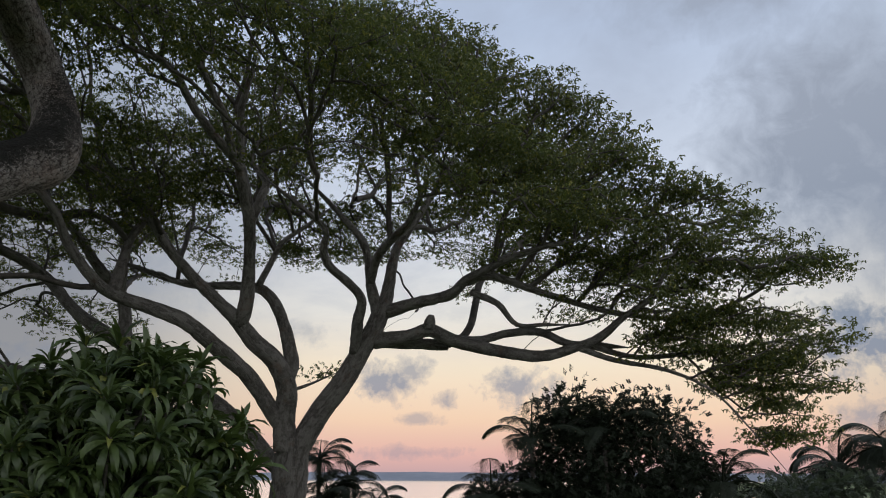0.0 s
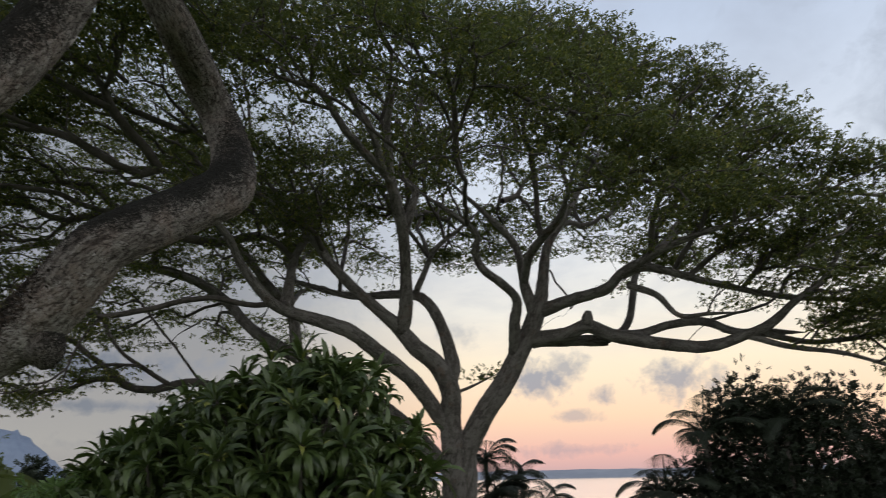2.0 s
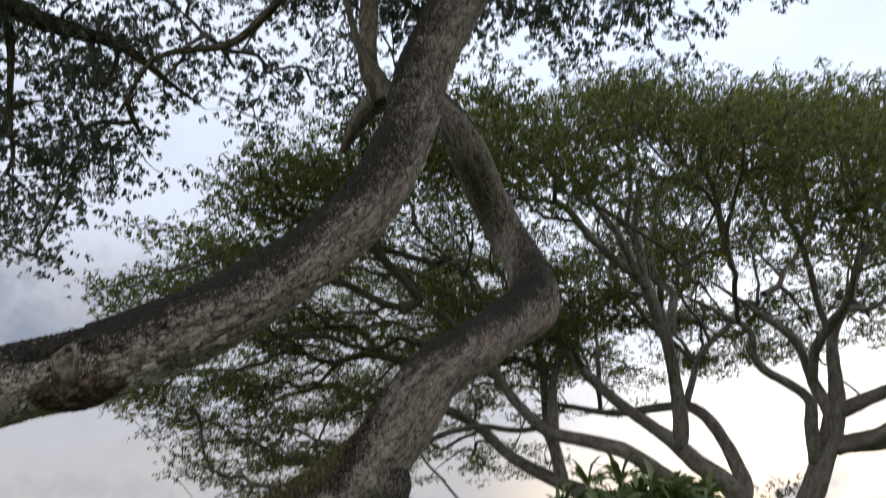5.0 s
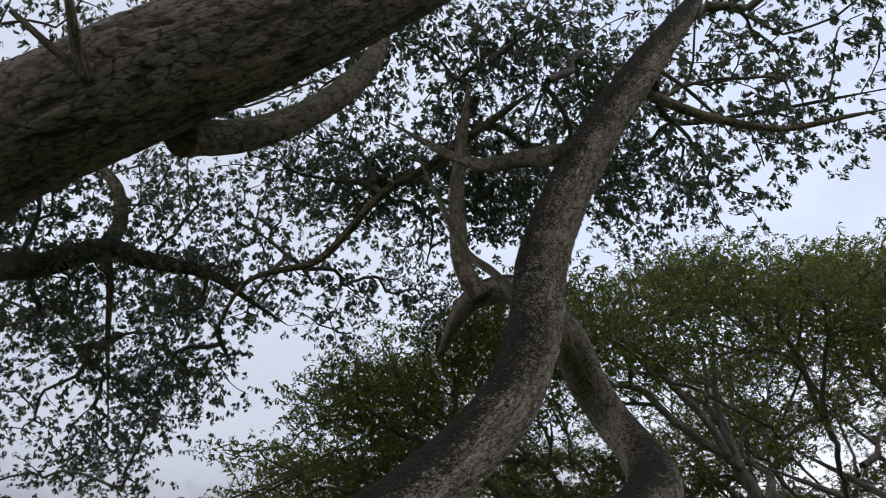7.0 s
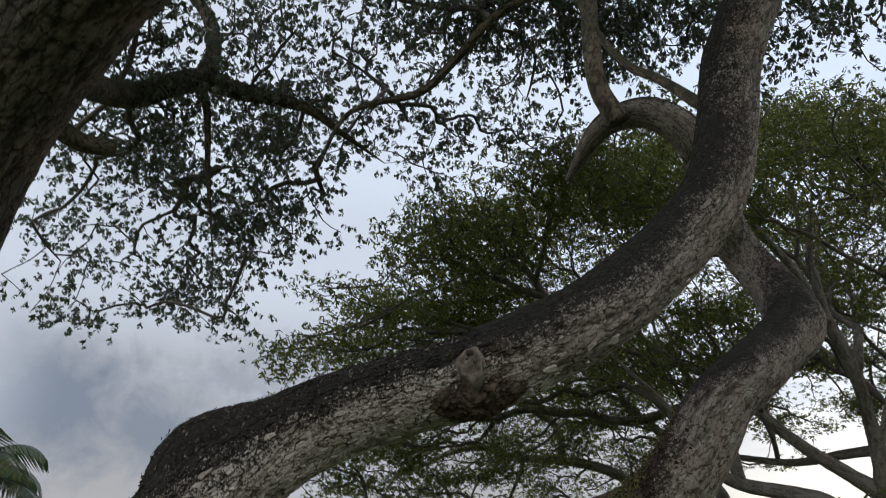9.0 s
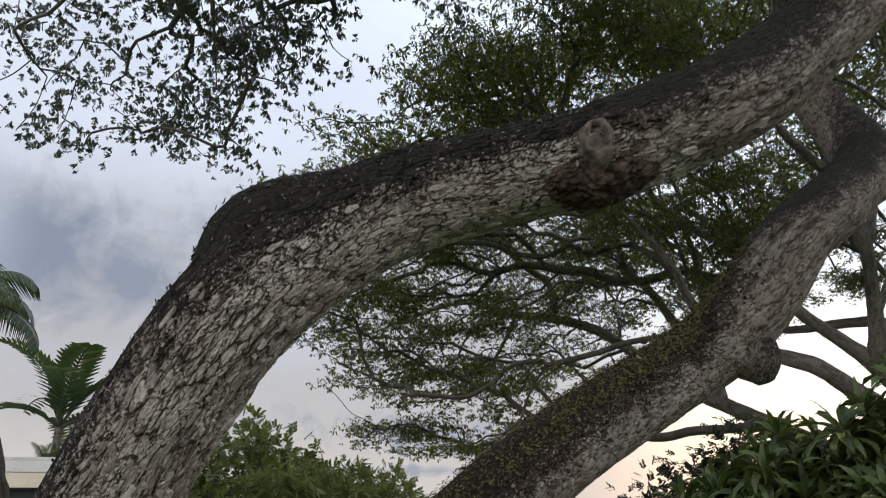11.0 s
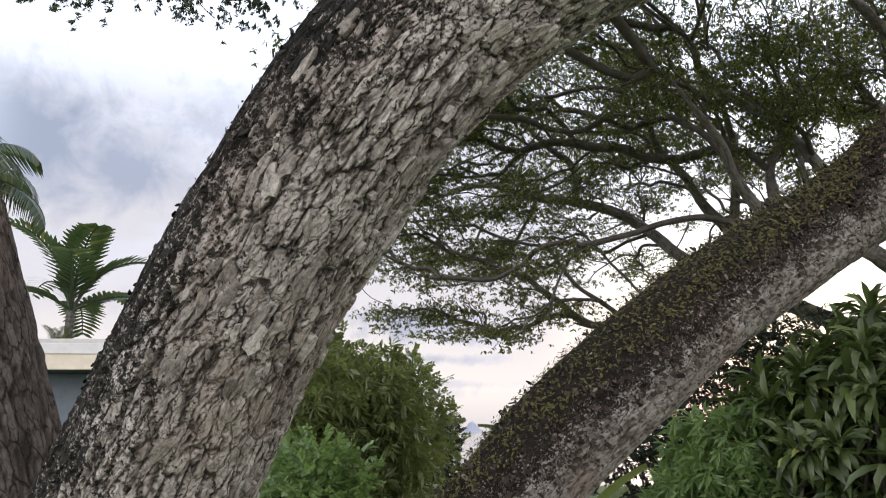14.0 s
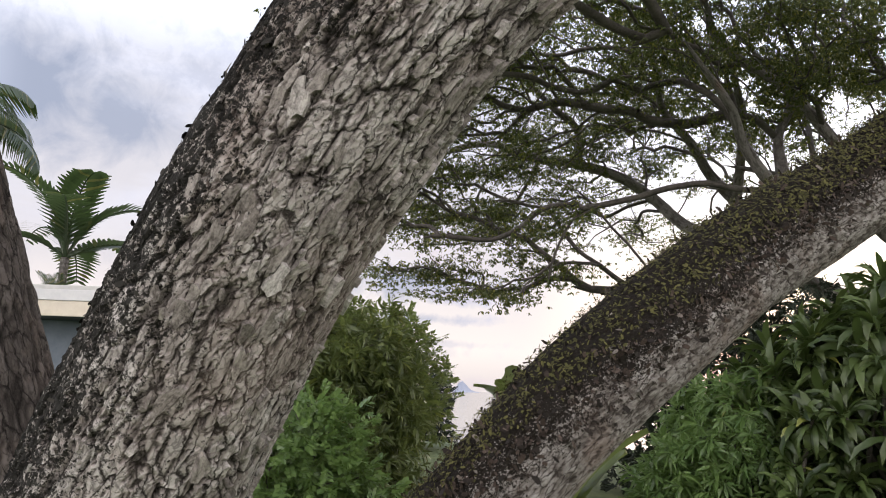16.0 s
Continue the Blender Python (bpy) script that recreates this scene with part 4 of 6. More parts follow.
def great_tree():
    tree = thing("rain_tree", "huge spreading rain tree with a forked grey trunk on the lawn", "tree", at=(0, 0, 0))
    trunk = [(-5.70, 18.40, -0.80, 0.704), (-5.66, 18.36, -0.10, 0.546), (-5.58, 18.32, 0.70, 0.458), (-5.52, 18.28, 1.50, 0.422), (-5.46, 18.18, 2.14, 0.405), (-5.38, 18.08, 2.62, 0.370)]
    limbs = {
        "left_main": [(-5.51, 18.06, 2.30, 0.327), (-5.53, 17.91, 3.00, 0.284), (-5.42, 17.64, 3.60, 0.267), (-5.61, 17.33, 4.20, 0.249), (-5.99, 16.93, 4.61, 0.224), (-6.30, 16.64, 5.05, 0.198), (-6.68, 16.25, 5.45, 0.155), (-7.16, 15.91, 5.96, 0.138), (-7.46, 15.52, 6.40, 0.129), (-7.73, 15.33, 6.86, 0.120), (-8.10, 14.95, 7.40, 0.112), (-8.50, 14.14, 7.68, 0.086), (-8.69, 13.18, 7.99, 0.069), (-8.56, 12.53, 8.24, 0.043), (-8.76, 11.59, 8.46, 0.034)],
        "upright": [(-6.24, 16.69, 4.93, 0.202), (-6.05, 16.49, 5.33, 0.184), (-5.91, 16.20, 6.02, 0.156), (-5.73, 15.66, 6.87, 0.147), (-5.72, 15.26, 7.49, 0.147), (-5.72, 14.90, 7.99, 0.120), (-5.59, 14.53, 8.58, 0.092), (-5.52, 14.32, 8.98, 0.074), (-5.21, 13.93, 9.39, 0.055)],
        "bent_pale": [(-5.69, 14.94, 7.87, 0.12), (-5.83, 14.63, 8.11, 0.11), (-6.01, 14.11, 8.35, 0.09), (-6.24, 13.63, 8.75, 0.08), (-6.38, 13.16, 9.19, 0.07), (-6.46, 12.72, 9.21, 0.06), (-6.90, 12.20, 9.28, 0.04), (-7.36, 11.66, 9.45, 0.03)],
        "pale": [(-5.78, 14.66, 8.06, 0.09), (-5.74, 14.06, 8.65, 0.08), (-5.89, 13.58, 9.13, 0.07), (-5.94, 12.93, 9.48, 0.06), (-5.97, 12.46, 9.64, 0.04)],
        "loop": [(-5.73, 15.66, 6.87, 0.10), (-5.55, 15.70, 7.52, 0.09), (-5.51, 15.79, 7.94, 0.08), (-5.84, 15.71, 8.40, 0.06), (-5.68, 15.70, 8.86, 0.05), (-5.40, 15.80, 9.05, 0.03)],
        "side": [(-5.42, 17.64, 3.62, 0.12), (-5.38, 17.60, 3.90, 0.17), (-5.34, 17.57, 4.23, 0.19), (-5.55, 17.63, 4.96, 0.16), (-5.82, 17.62, 5.57, 0.15), (-6.25, 17.64, 5.97, 0.13), (-7.16, 17.77, 6.11, 0.10), (-8.29, 17.97, 6.24, 0.08), (-9.86, 17.97, 6.78, 0.06)],
        "small": [(-6.23, 17.52, 6.03, 0.08), (-5.96, 17.51, 6.57, 0.07), (-5.71, 17.51, 7.05, 0.06), (-5.23, 17.67, 7.47, 0.05), (-4.88, 17.83, 7.82, 0.03)],
        "low_left": [(-5.62, 17.98, 2.80, 0.213), (-6.05, 17.07, 3.77, 0.213), (-6.47, 16.31, 4.29, 0.213), (-6.92, 15.56, 4.79, 0.189), (-7.44, 15.09, 5.01, 0.172), (-8.00, 14.52, 5.19, 0.148), (-8.18, 14.00, 5.43, 0.131), (-8.33, 13.40, 5.92, 0.107), (-8.31, 12.84, 6.40, 0.082), (-8.43, 12.05, 6.87, 0.049)],
        "low_far": [(-5.80, 18.35, 1.90, 0.21), (-7.27, 18.60, 3.20, 0.22), (-9.79, 18.84, 4.64, 0.22), (-11.88, 19.17, 5.80, 0.19), (-12.98, 19.25, 6.80, 0.18), (-13.61, 18.56, 7.35, 0.16), (-14.49, 17.69, 7.64, 0.14), (-15.38, 16.84, 7.77, 0.13), (-16.02, 16.17, 8.08, 0.10), (-16.72, 15.57, 7.97, 0.08), (-17.95, 14.63, 7.39, 0.04)],
        "far_stub": [(-14.39, 17.77, 7.60, 0.12), (-14.07, 17.17, 8.38, 0.11), (-14.20, 16.25, 8.74, 0.08), (-14.32, 15.17, 9.22, 0.05)],
        "far_rise": [(-10.3, 18.9, 4.95, 0.20), (-10.56, 18.91, 6.20, 0.18), (-10.98, 18.33, 6.90, 0.15), (-11.07, 17.37, 7.53, 0.12), (-11.25, 16.35, 8.08, 0.09), (-10.81, 15.28, 8.38, 0.05)],
        "far_rise_b": [(-10.60, 18.85, 6.20, 0.14), (-10.22, 18.25, 7.14, 0.12), (-9.91, 17.62, 7.89, 0.09), (-9.59, 16.34, 8.58, 0.06)],
        "left_rise": [(-8.00, 14.52, 5.19, 0.15), (-8.47, 15.6, 6.6, 0.11), (-8.24, 15.79, 7.52, 0.09), (-8.49, 14.73, 8.02, 0.05)],
        "right_main": [(-5.40, 18.14, 2.00, 0.335), (-5.26, 18.15, 2.34, 0.320), (-4.76, 18.00, 3.12, 0.289), (-4.16, 17.87, 3.86, 0.273), (-3.78, 17.85, 4.50, 0.257), (-3.50, 17.85, 5.01, 0.250), (-3.32, 17.84, 5.47, 0.211)],
        "riser": [(-3.91, 17.75, 4.42, 0.15), (-3.72, 17.28, 5.04, 0.15), (-3.57, 16.96, 5.48, 0.12), (-3.80, 16.72, 5.79, 0.11), (-4.16, 16.35, 6.11, 0.10), (-4.24, 16.14, 6.44, 0.09), (-4.13, 15.94, 6.78, 0.07), (-4.49, 15.57, 7.13, 0.06), (-4.87, 15.21, 7.42, 0.04)],
        "mid": [(-3.40, 17.85, 5.35, 0.196), (-3.58, 17.75, 5.99, 0.136), (-3.62, 17.57, 6.56, 0.111), (-3.75, 17.42, 7.00, 0.093), (-4.21, 17.07, 7.56, 0.068), (-4.61, 16.56, 7.98, 0.043)],
        "mid_right": [(-3.27, 17.85, 5.40, 0.187), (-3.18, 17.96, 6.23, 0.153), (-3.06, 18.07, 6.96, 0.119), (-2.72, 18.25, 7.59, 0.093), (-2.28, 18.50, 8.43, 0.068), (-1.82, 18.72, 9.33, 0.043)],
        "mid_front": [(-3.59, 17.73, 6.06, 0.12), (-3.31, 17.22, 6.51, 0.10), (-2.88, 16.69, 6.73, 0.09), (-2.35, 16.17, 6.99, 0.07), (-1.92, 15.46, 7.47, 0.04)],
        "reach": [(-3.25, 17.88, 5.38, 0.198), (-2.44, 17.65, 5.53, 0.153), (-1.69, 17.43, 5.63, 0.144), (-1.33, 17.30, 5.89, 0.126), (-0.89, 17.11, 6.06, 0.108), (-0.31, 16.93, 6.27, 0.081), (0.43, 16.79, 6.45, 0.063), (1.39, 16.69, 6.60, 0.036)],
        "reach_low": [(-1.29, 17.32, 5.87, 0.11), (-0.75, 17.56, 6.06, 0.10), (0.36, 18.04, 5.75, 0.08), (1.62, 18.56, 5.43, 0.07), (2.79, 19.00, 5.30, 0.06), (4.64, 19.53, 5.24, 0.03)],
        "hanging": [(-1.18, 17.40, 5.65, 0.08), (-0.59, 17.17, 5.33, 0.07), (-0.18, 17.17, 4.86, 0.05), (0.37, 17.05, 4.82, 0.04)],
        "level": [(-3.50, 17.92, 4.72, 0.225), (-2.72, 17.83, 4.79, 0.180), (-2.21, 17.86, 4.93, 0.180), (-1.71, 18.02, 4.71, 0.171), (-1.09, 18.16, 4.56, 0.162), (-0.45, 18.20, 4.43, 0.153), (0.31, 18.25, 4.34, 0.144), (1.06, 18.21, 4.52, 0.117), (1.57, 18.13, 4.70, 0.099), (2.14, 17.99, 5.14, 0.072), (2.70, 17.86, 5.50, 0.063), (3.20, 17.49, 6.31, 0.036)],
        "level_b": [(-1.71, 18.02, 4.71, 0.13), (-1.12, 18.52, 4.78, 0.12), (-0.48, 18.77, 4.97, 0.11), (0.24, 18.78, 4.98, 0.10), (0.88, 18.56, 4.66, 0.09), (1.58, 18.59, 4.60, 0.08)],
        "sprig": [(-5.42, 17.64, 3.55, 0.05), (-5.05, 18.0, 3.75, 0.035), (-4.8, 18.4, 3.95, 0.02)],
        "cut_stub": [(-3.35, 17.95, 4.76, 0.18), (-2.66, 18.30, 4.71, 0.135), (-1.90, 18.60, 4.70, 0.125)],
        "skirt": [(1.06, 18.21, 4.52, 0.08), (1.92, 18.34, 4.22, 0.06), (3.01, 18.49, 4.00, 0.045), (3.96, 18.65, 3.56, 0.03), (4.70, 18.92, 2.80, 0.02), (5.20, 19.15, 2.2, 0.012)],
        "skirt_far": [(1.32, 18.24, 4.57, 0.08), (2.49, 19.21, 4.41, 0.06), (4.12, 19.84, 4.61, 0.05), (5.77, 20.25, 4.87, 0.03)],
    }
    trunk = [(x, y, z, r * 0.88) for x, y, z, r in trunk]
    limbs = {key: tapered([(x, y, z, r * (0.84 if r > 0.1 else 0.95)) for x, y, z, r in rows]) if key != "cut_stub" else rows for key, rows in limbs.items()}
    tube_object("trunk", trunk, BARK_FAR, tree, 48, 0.06, bark_relief(0.05, 0.3, 0.12, 2), 0.08, 1)
    for i, (_, rows) in enumerate(limbs.items()):
        r = rows[0][3]
        tube_object("limb", rows, BARK_FAR, tree, 26 if r > 0.2 else 14, 0.07 if r > 0.2 else 0.12, bark_relief(0.022, 0.25, 0.09, 5 + i), 0.07, 10 + i)
    # knob on the level limb
    tube_object("knob", [(-2.20, 17.80, 4.95, 0.16), (-2.16, 17.75, 5.12, 0.13), (-2.14, 17.74, 5.24, 0.07)], BARK_FAR, tree, 12, 0.06, None, 0.15, 3)
    gen = np.random.default_rng(21)
    angles = [-180, -150, -125, -112, -90, -60, -30, 0, 30, 70, 110, 150, 180]
    reaches = [12.2, 13.0, 12.4, 11.0, 9.6, 7.8, 7.7, 9.7, 9.9, 8.4, 7.6, 11.0, 12.2]
    edges = [6.0, 6.4, 8.0, 8.1, 7.9, 7.1, 6.1, 6.2, 6.6, 9.0, 9.2, 6.6, 6.0]
    def reach(a):
        return float(np.interp((math.degrees(a) + 180) % 360 - 180, angles, reaches))

    def edge(a):
        return float(np.interp((math.degrees(a) + 180) % 360 - 180, angles, edges))
    rows = dome_pads(gen, -5.5, 17.6, reach, 12.4, edge, 190, thick=0.6)
    # the side towards the path is the thickest
    rows += dome_pads(gen, -5.5, 17.6, reach, 12.2, edge, 22, 0.35, 0.7, (8, 13), (-120, -50))
    rows += dome_pads(gen, -5.5, 17.6, reach, 11.6, edge, 20, 0.4, 1.6, (8, 13), (150, 245))
    rows += dome_pads(gen, -5.5, 17.6, reach, 11.0, edge, 24, 0.6, 0.8, (8, 12), (-150, -96))
    # thin small layers among the branches, under the umbrella
    rows += [(x, y, z, r * 0.62, 0.12, 6) for x, y, z, r, _, _ in dome_pads(gen, -5.5, 17.6, reach, 10.2, edge, 160, 0.4, 1.2) + dome_pads(gen, -5.5, 17.6, reach, 9.6, edge, 90, 0.25, 1.0, (8, 14), (165, 240))]
    # pads at the rim, on the low right boughs and on the far left boughs
    edge_pads = [(-2.6, 16.4, 12.0), (-1.2, 14.4, 10.0), (-0.5, 16.2, 10.5), (0.3, 15.9, 9.9), (1.2, 16.2, 9.4), (1.7, 16.7, 8.9), (2.3, 15.9, 7.9), (3.2, 17.2, 7.8), (3.9, 17.0, 7.5), (5.3, 19.8, 7.9), (5.6, 18.3, 6.6), (6.1, 18.1, 6.2), (4.3, 17.9, 6.1), (3.3, 17.3, 6.6), (2.4, 16.8, 7.0), (1.6, 16.9, 7.7), (0.7, 17.1, 8.5), (-0.2, 16.3, 8.9), (-1.0, 16.7, 9.8), (-1.6, 15.7, 10.2)]
    low_pads = [(4.6, 18.9, 5.3), (5.9, 20.1, 5.2), (6.4, 19.7, 4.7), (5.7, 19.0, 4.2), (5.0, 19.1, 4.5), (6.1, 19.9, 3.7), (5.6, 20.8, 3.4), (4.5, 19.2, 3.8), (3.9, 18.6, 5.2), (3.2, 19.1, 5.9), (5.5, 19.3, 2.6), (5.1, 19.1, 4.1), (2.2, 18.7, 6.4), (0.9, 18.1, 7.1), (1.5, 18.1, 6.5), (0.2, 17.9, 7.5), (-0.4, 15.6, 7.3), (4.1, 19.6, 4.6), (3.3, 18.2, 4.7), (3.1, 17.9, 5.0)]
    left_pads = [(-14.3, 12.5, 7.0), (-13.1, 12.4, 7.5), (-13.0, 13.9, 9.0), (-12.2, 14.3, 9.3), (-12.4, 16.6, 9.4), (-11.0, 16.8, 9.3), (-15.2, 13.0, 6.1), (-15.4, 14.5, 5.7), (-13.9, 13.9, 4.9), (-14.6, 12.1, 4.7), (-15.3, 14.0, 4.4), (-16.5, 13.1, 4.1), (-14.3, 13.8, 3.8), (-13.1, 13.9, 4.2), (-13.9, 14.4, 5.6), (-11.4, 12.4, 4.7), (-12.2, 15.5, 9.8), (-11.0, 16.1, 10.4), (-11.3, 12.6, 9.1), (-9.7, 16.4, 10.5), (-8.5, 16.2, 9.3), (-8.1, 19.0, 10.8), (-10.9, 12.9, 7.1), (-12.4, 13.4, 6.8), (-12.0, 16.3, 7.9), (-16.7, 13.9, 4.0), (-12.5, 12.4, 3.3), (-12.7, 14.7, 4.0), (-13.3, 14.9, 6.2)]
    edge_pads = [(x - 0.2, y, z - 0.1) for x, y, z in edge_pads]
    rows += [(*p, gen.uniform(0.7, 1.0), 0.4, 30) for p in edge_pads] + [(*p, gen.uniform(0.65, 1.0), 0.22, 24) for p in low_pads] + [(*p, gen.uniform(0.8, 1.2), 0.45, 12) for p in left_pads]
    rows += [(5.4, 18.7, 4.9, 1.3, 0.6, 14), (5.9, 19.2, 3.9, 0.9, 0.6, 10), (4.6, 18.7, 3.9, 1.2, 0.5, 12), (3.4, 18.2, 4.4, 1.2, 0.5, 12), (5.5, 19.1, 3.0, 0.7, 0.5, 8),
             (6.0, 18.3, 6.1, 0.9, 0.5, 12), (4.6, 17.9, 6.6, 1.2, 0.6, 14), (3.2, 17.5, 7.1, 1.4, 0.7, 16), (2.2, 17.2, 6.0, 1.4, 0.5, 12), (2.4, 18.8, 5.6, 1.3, 0.4, 10), (1.4, 17.8, 5.4, 1.0, 0.4, 8),
             (-16.4, 12.8, 5.4, 1.2, 0.6, 12), (-15.6, 14.0, 4.2, 1.0, 0.5, 10), (-17.2, 13.0, 6.6, 1.3, 0.6, 12), (-14.6, 12.4, 8.0, 1.4, 0.6, 14), (-13.0, 11.4, 8.4, 1.4, 0.6, 14),
             (-9.3, 12.0, 7.2, 1.2, 0.4, 12), (-10.6, 15.4, 8.8, 1.2, 0.4, 12), (-8.0, 13.6, 7.1, 1.1, 0.4, 12), (-7.0, 12.3, 7.3, 1.1, 0.4, 11), (-7.6, 17.2, 9.0, 1.2, 0.4, 11), (-9.8, 16.6, 7.3, 1.1, 0.4, 11), (-9.0, 18.6, 8.7, 1.2, 0.4, 11), (-6.2, 15.6, 8.9, 1.1, 0.4, 11), (-11.4, 17.6, 9.2, 1.2, 0.4, 11), (-8.6, 20.2, 10.0, 1.2, 0.4, 11),
             (-9.4, 8.6, 9.5, 0.8, 0.3, 8), (-8.5, 8.6, 9.6, 0.8, 0.3, 7), (-7.3, 9.3, 9.8, 0.9, 0.3, 7), (-9.6, 9.5, 9.4, 0.9, 0.3, 8), (-10.4, 9.5, 9.2, 0.8, 0.3, 8), (-6.1, 9.7, 9.6, 0.9, 0.3, 7), (-8.9, 8.2, 9.0, 0.7, 0.3, 8),
             (-8.7, 12.5, 7.6, 1.0, 0.4, 10), (-8.2, 14.5, 8.2, 1.1, 0.4, 11), (-7.2, 13.2, 7.8, 0.9, 0.4, 10), (-9.4, 16.0, 8.4, 1.1, 0.4, 11), (-6.8, 14.2, 8.4, 1.0, 0.4, 10), (-7.8, 16.2, 8.8, 1.1, 0.4, 10), (-9.8, 14.2, 7.8, 0.9, 0.4, 9), (-6.4, 12.2, 8.0, 0.9, 0.4, 9),
             (-9.6, 18.6, 4.2, 1.1, 0.4, 8), (-4.8, 18.4, 4.0, 0.3, 0.2, 3)]
    # layers deep inside the crown, behind the pale boughs
    rows += [(gen.uniform(-8.6, -4.8), gen.uniform(15.7, 18.6), gen.uniform(8.2, 10.9), gen.uniform(0.5, 0.9), 0.15, 8) for _ in range(22)]
    rows += [(gen.uniform(-10.5, -7.4), gen.uniform(13.4, 17.0), gen.uniform(6.9, 8.4), gen.uniform(0.4, 0.8), 0.12, 6) for _ in range(13)]
    # over the pale boughs the leaves keep above the wood
    rows = [(x, y, max(z, 9.5 + 0.1 * (y - 13)) if -7.2 < x < -4.5 and 10.5 < y < 15.5 else z, r, h, k) for x, y, z, r, h, k in rows]
    crown(tree, list(limbs.values()), pads(gen, rows), gen, LEAF_A, TWIG, per=18, spread=(0.33, 0.33, 0.07), size=0.152, kind="tuft", tip=0.0095, thrift=0.6, wander=0.05, root=(-5.4, 18.0, 2.5), droop=0.35, label="fine dark green leaves in flat layered pads")


great_tree()


# ---------------------------------------------------------------- the leaning tree beside the path


def leaning_tree():
    tree = thing("leaning_tree", "old leaning tree with thick scaly grey limbs, moss on top", "tree")
    first = [(-6.30, 1.75, -0.4, 0.40), (-5.86, 1.50, 0.42, 0.32), (-5.46, 1.38, 0.91, 0.270), (-5.09, 1.35, 1.33, 0.236), (-4.91, 1.36, 1.60, 0.222), (-4.74, 1.39, 1.86, 0.214), (-4.60, 1.44, 2.08, 0.214), (-4.48, 1.50, 2.27, 0.216), (-4.40, 1.59, 2.42, 0.222),
             (-4.29, 1.73, 2.57, 0.210), (-4.10, 1.93, 2.73, 0.195), (-3.84, 2.18, 2.84, 0.185), (-3.54, 2.40, 2.92, 0.185), (-3.23, 2.74, 3.14, 0.184), (-3.00, 3.15, 3.54, 0.175), (-2.79, 3.40, 3.92, 0.170), (-2.70, 3.62, 4.46, 0.172), (-2.58, 3.66, 4.90, 0.172),
             (-2.34, 3.74, 5.36, 0.165), (-2.05, 3.90, 5.87, 0.155), (-1.71, 4.12, 6.41, 0.14), (-1.40, 4.5, 7.1, 0.11), (-1.2, 5.0, 7.9, 0.07)]
    second = [(-6.60, 2.35, -0.4, 0.38), (-6.35, 2.80, 0.2, 0.30), (-6.00, 3.07, 0.67, 0.262), (-5.60, 3.25, 1.17, 0.240), (-5.37, 3.44, 1.51, 0.242), (-5.14, 3.78, 1.86, 0.246), (-4.95, 4.21, 2.20, 0.243), (-4.72, 4.62, 2.49, 0.238), (-4.53, 4.95, 2.72, 0.240), (-4.31, 5.08, 2.90, 0.250), (-4.03, 5.14, 3.18, 0.242),
              (-3.82, 5.20, 3.47, 0.224), (-3.68, 5.50, 3.73, 0.220), (-3.62, 6.02, 4.08, 0.226), (-3.58, 6.48, 4.42, 0.250),
              (-3.74, 6.72, 4.90, 0.205), (-3.94, 6.72, 5.36, 0.185), (-3.98, 6.45, 5.72, 0.18), (-3.85, 6.05, 5.80, 0.178), (-3.64, 5.72, 5.45, 0.175)]
    third = [(-6.75, 2.0, -0.4, 0.42), (-6.65, 1.75, 0.6, 0.32), (-6.59, 1.54, 1.37, 0.285), (-6.62, 1.30, 2.05, 0.28), (-6.45, 0.95, 2.85, 0.28), (-5.8, 0.65, 3.6, 0.285), (-4.9, 0.55, 4.15, 0.295), (-3.89, 0.66, 4.55, 0.30), (-3.14, 1.05, 4.85, 0.30), (-2.53, 1.50, 5.2, 0.28), (-2.0, 2.1, 5.9, 0.25), (-1.7, 2.8, 6.9, 0.2), (-1.5, 3.4, 7.9, 0.14), (-1.4, 4.2, 8.8, 0.08)]
    far_limb = [(-5.82, 0.48, 5.05, 0.118), (-7.20, 1.06, 6.43, 0.148), (-8.64, 1.83, 7.73, 0.162), (-9.55, 2.61, 8.66, 0.169), (-9.22, 3.32, 9.17, 0.162), (-8.97, 3.79, 9.09, 0.132), (-8.54, 4.62, 8.99, 0.079), (-8.43, 5.25, 8.77, 0.040)]
    far_up = [(-9.19, 3.35, 9.17, 0.116), (-8.99, 3.38, 9.57, 0.101), (-9.00, 3.22, 10.12, 0.087), (-9.20, 2.92, 10.64, 0.065), (-9.39, 2.65, 11.31, 0.041)]
    far_stub = [(-7.84, 1.26, 6.81, 0.106), (-8.61, 1.57, 7.10, 0.106), (-8.84, 1.98, 7.13, 0.105), (-8.76, 2.34, 7.18, 0.095)]
    far_drop = [(-9.20, 3.39, 9.10, 0.062), (-9.34, 3.60, 8.70, 0.050), (-9.60, 3.84, 8.11, 0.035), (-9.82, 4.08, 7.58, 0.019)]
    arm = [(-3.17, 1.39, 4.82, 0.100), (-3.24, 1.78, 5.20, 0.094), (-3.19, 2.16, 5.65, 0.090), (-3.14, 2.48, 6.18, 0.089), (-3.12, 2.77, 6.87, 0.079), (-3.15, 2.92, 7.64, 0.063)]
    far_arm = [(-7.96, 4.48, 7.51, 0.021), (-7.39, 4.54, 8.10, 0.032), (-6.64, 5.01, 8.21, 0.049), (-6.16, 5.13, 8.44, 0.052), (-5.53, 5.18, 8.73, 0.051), (-4.88, 5.37, 8.87, 0.050), (-3.76, 5.29, 8.71, 0.048)]
    shoot_a = [(-2.99, 0.85, 4.60, 0.032), (-2.91, 0.74, 4.69, 0.027), (-2.81, 0.63, 4.79, 0.019)]
    shoot_b = [(-2.99, 0.84, 4.61, 0.020), (-3.00, 0.66, 4.69, 0.017), (-3.01, 0.48, 4.77, 0.012)]
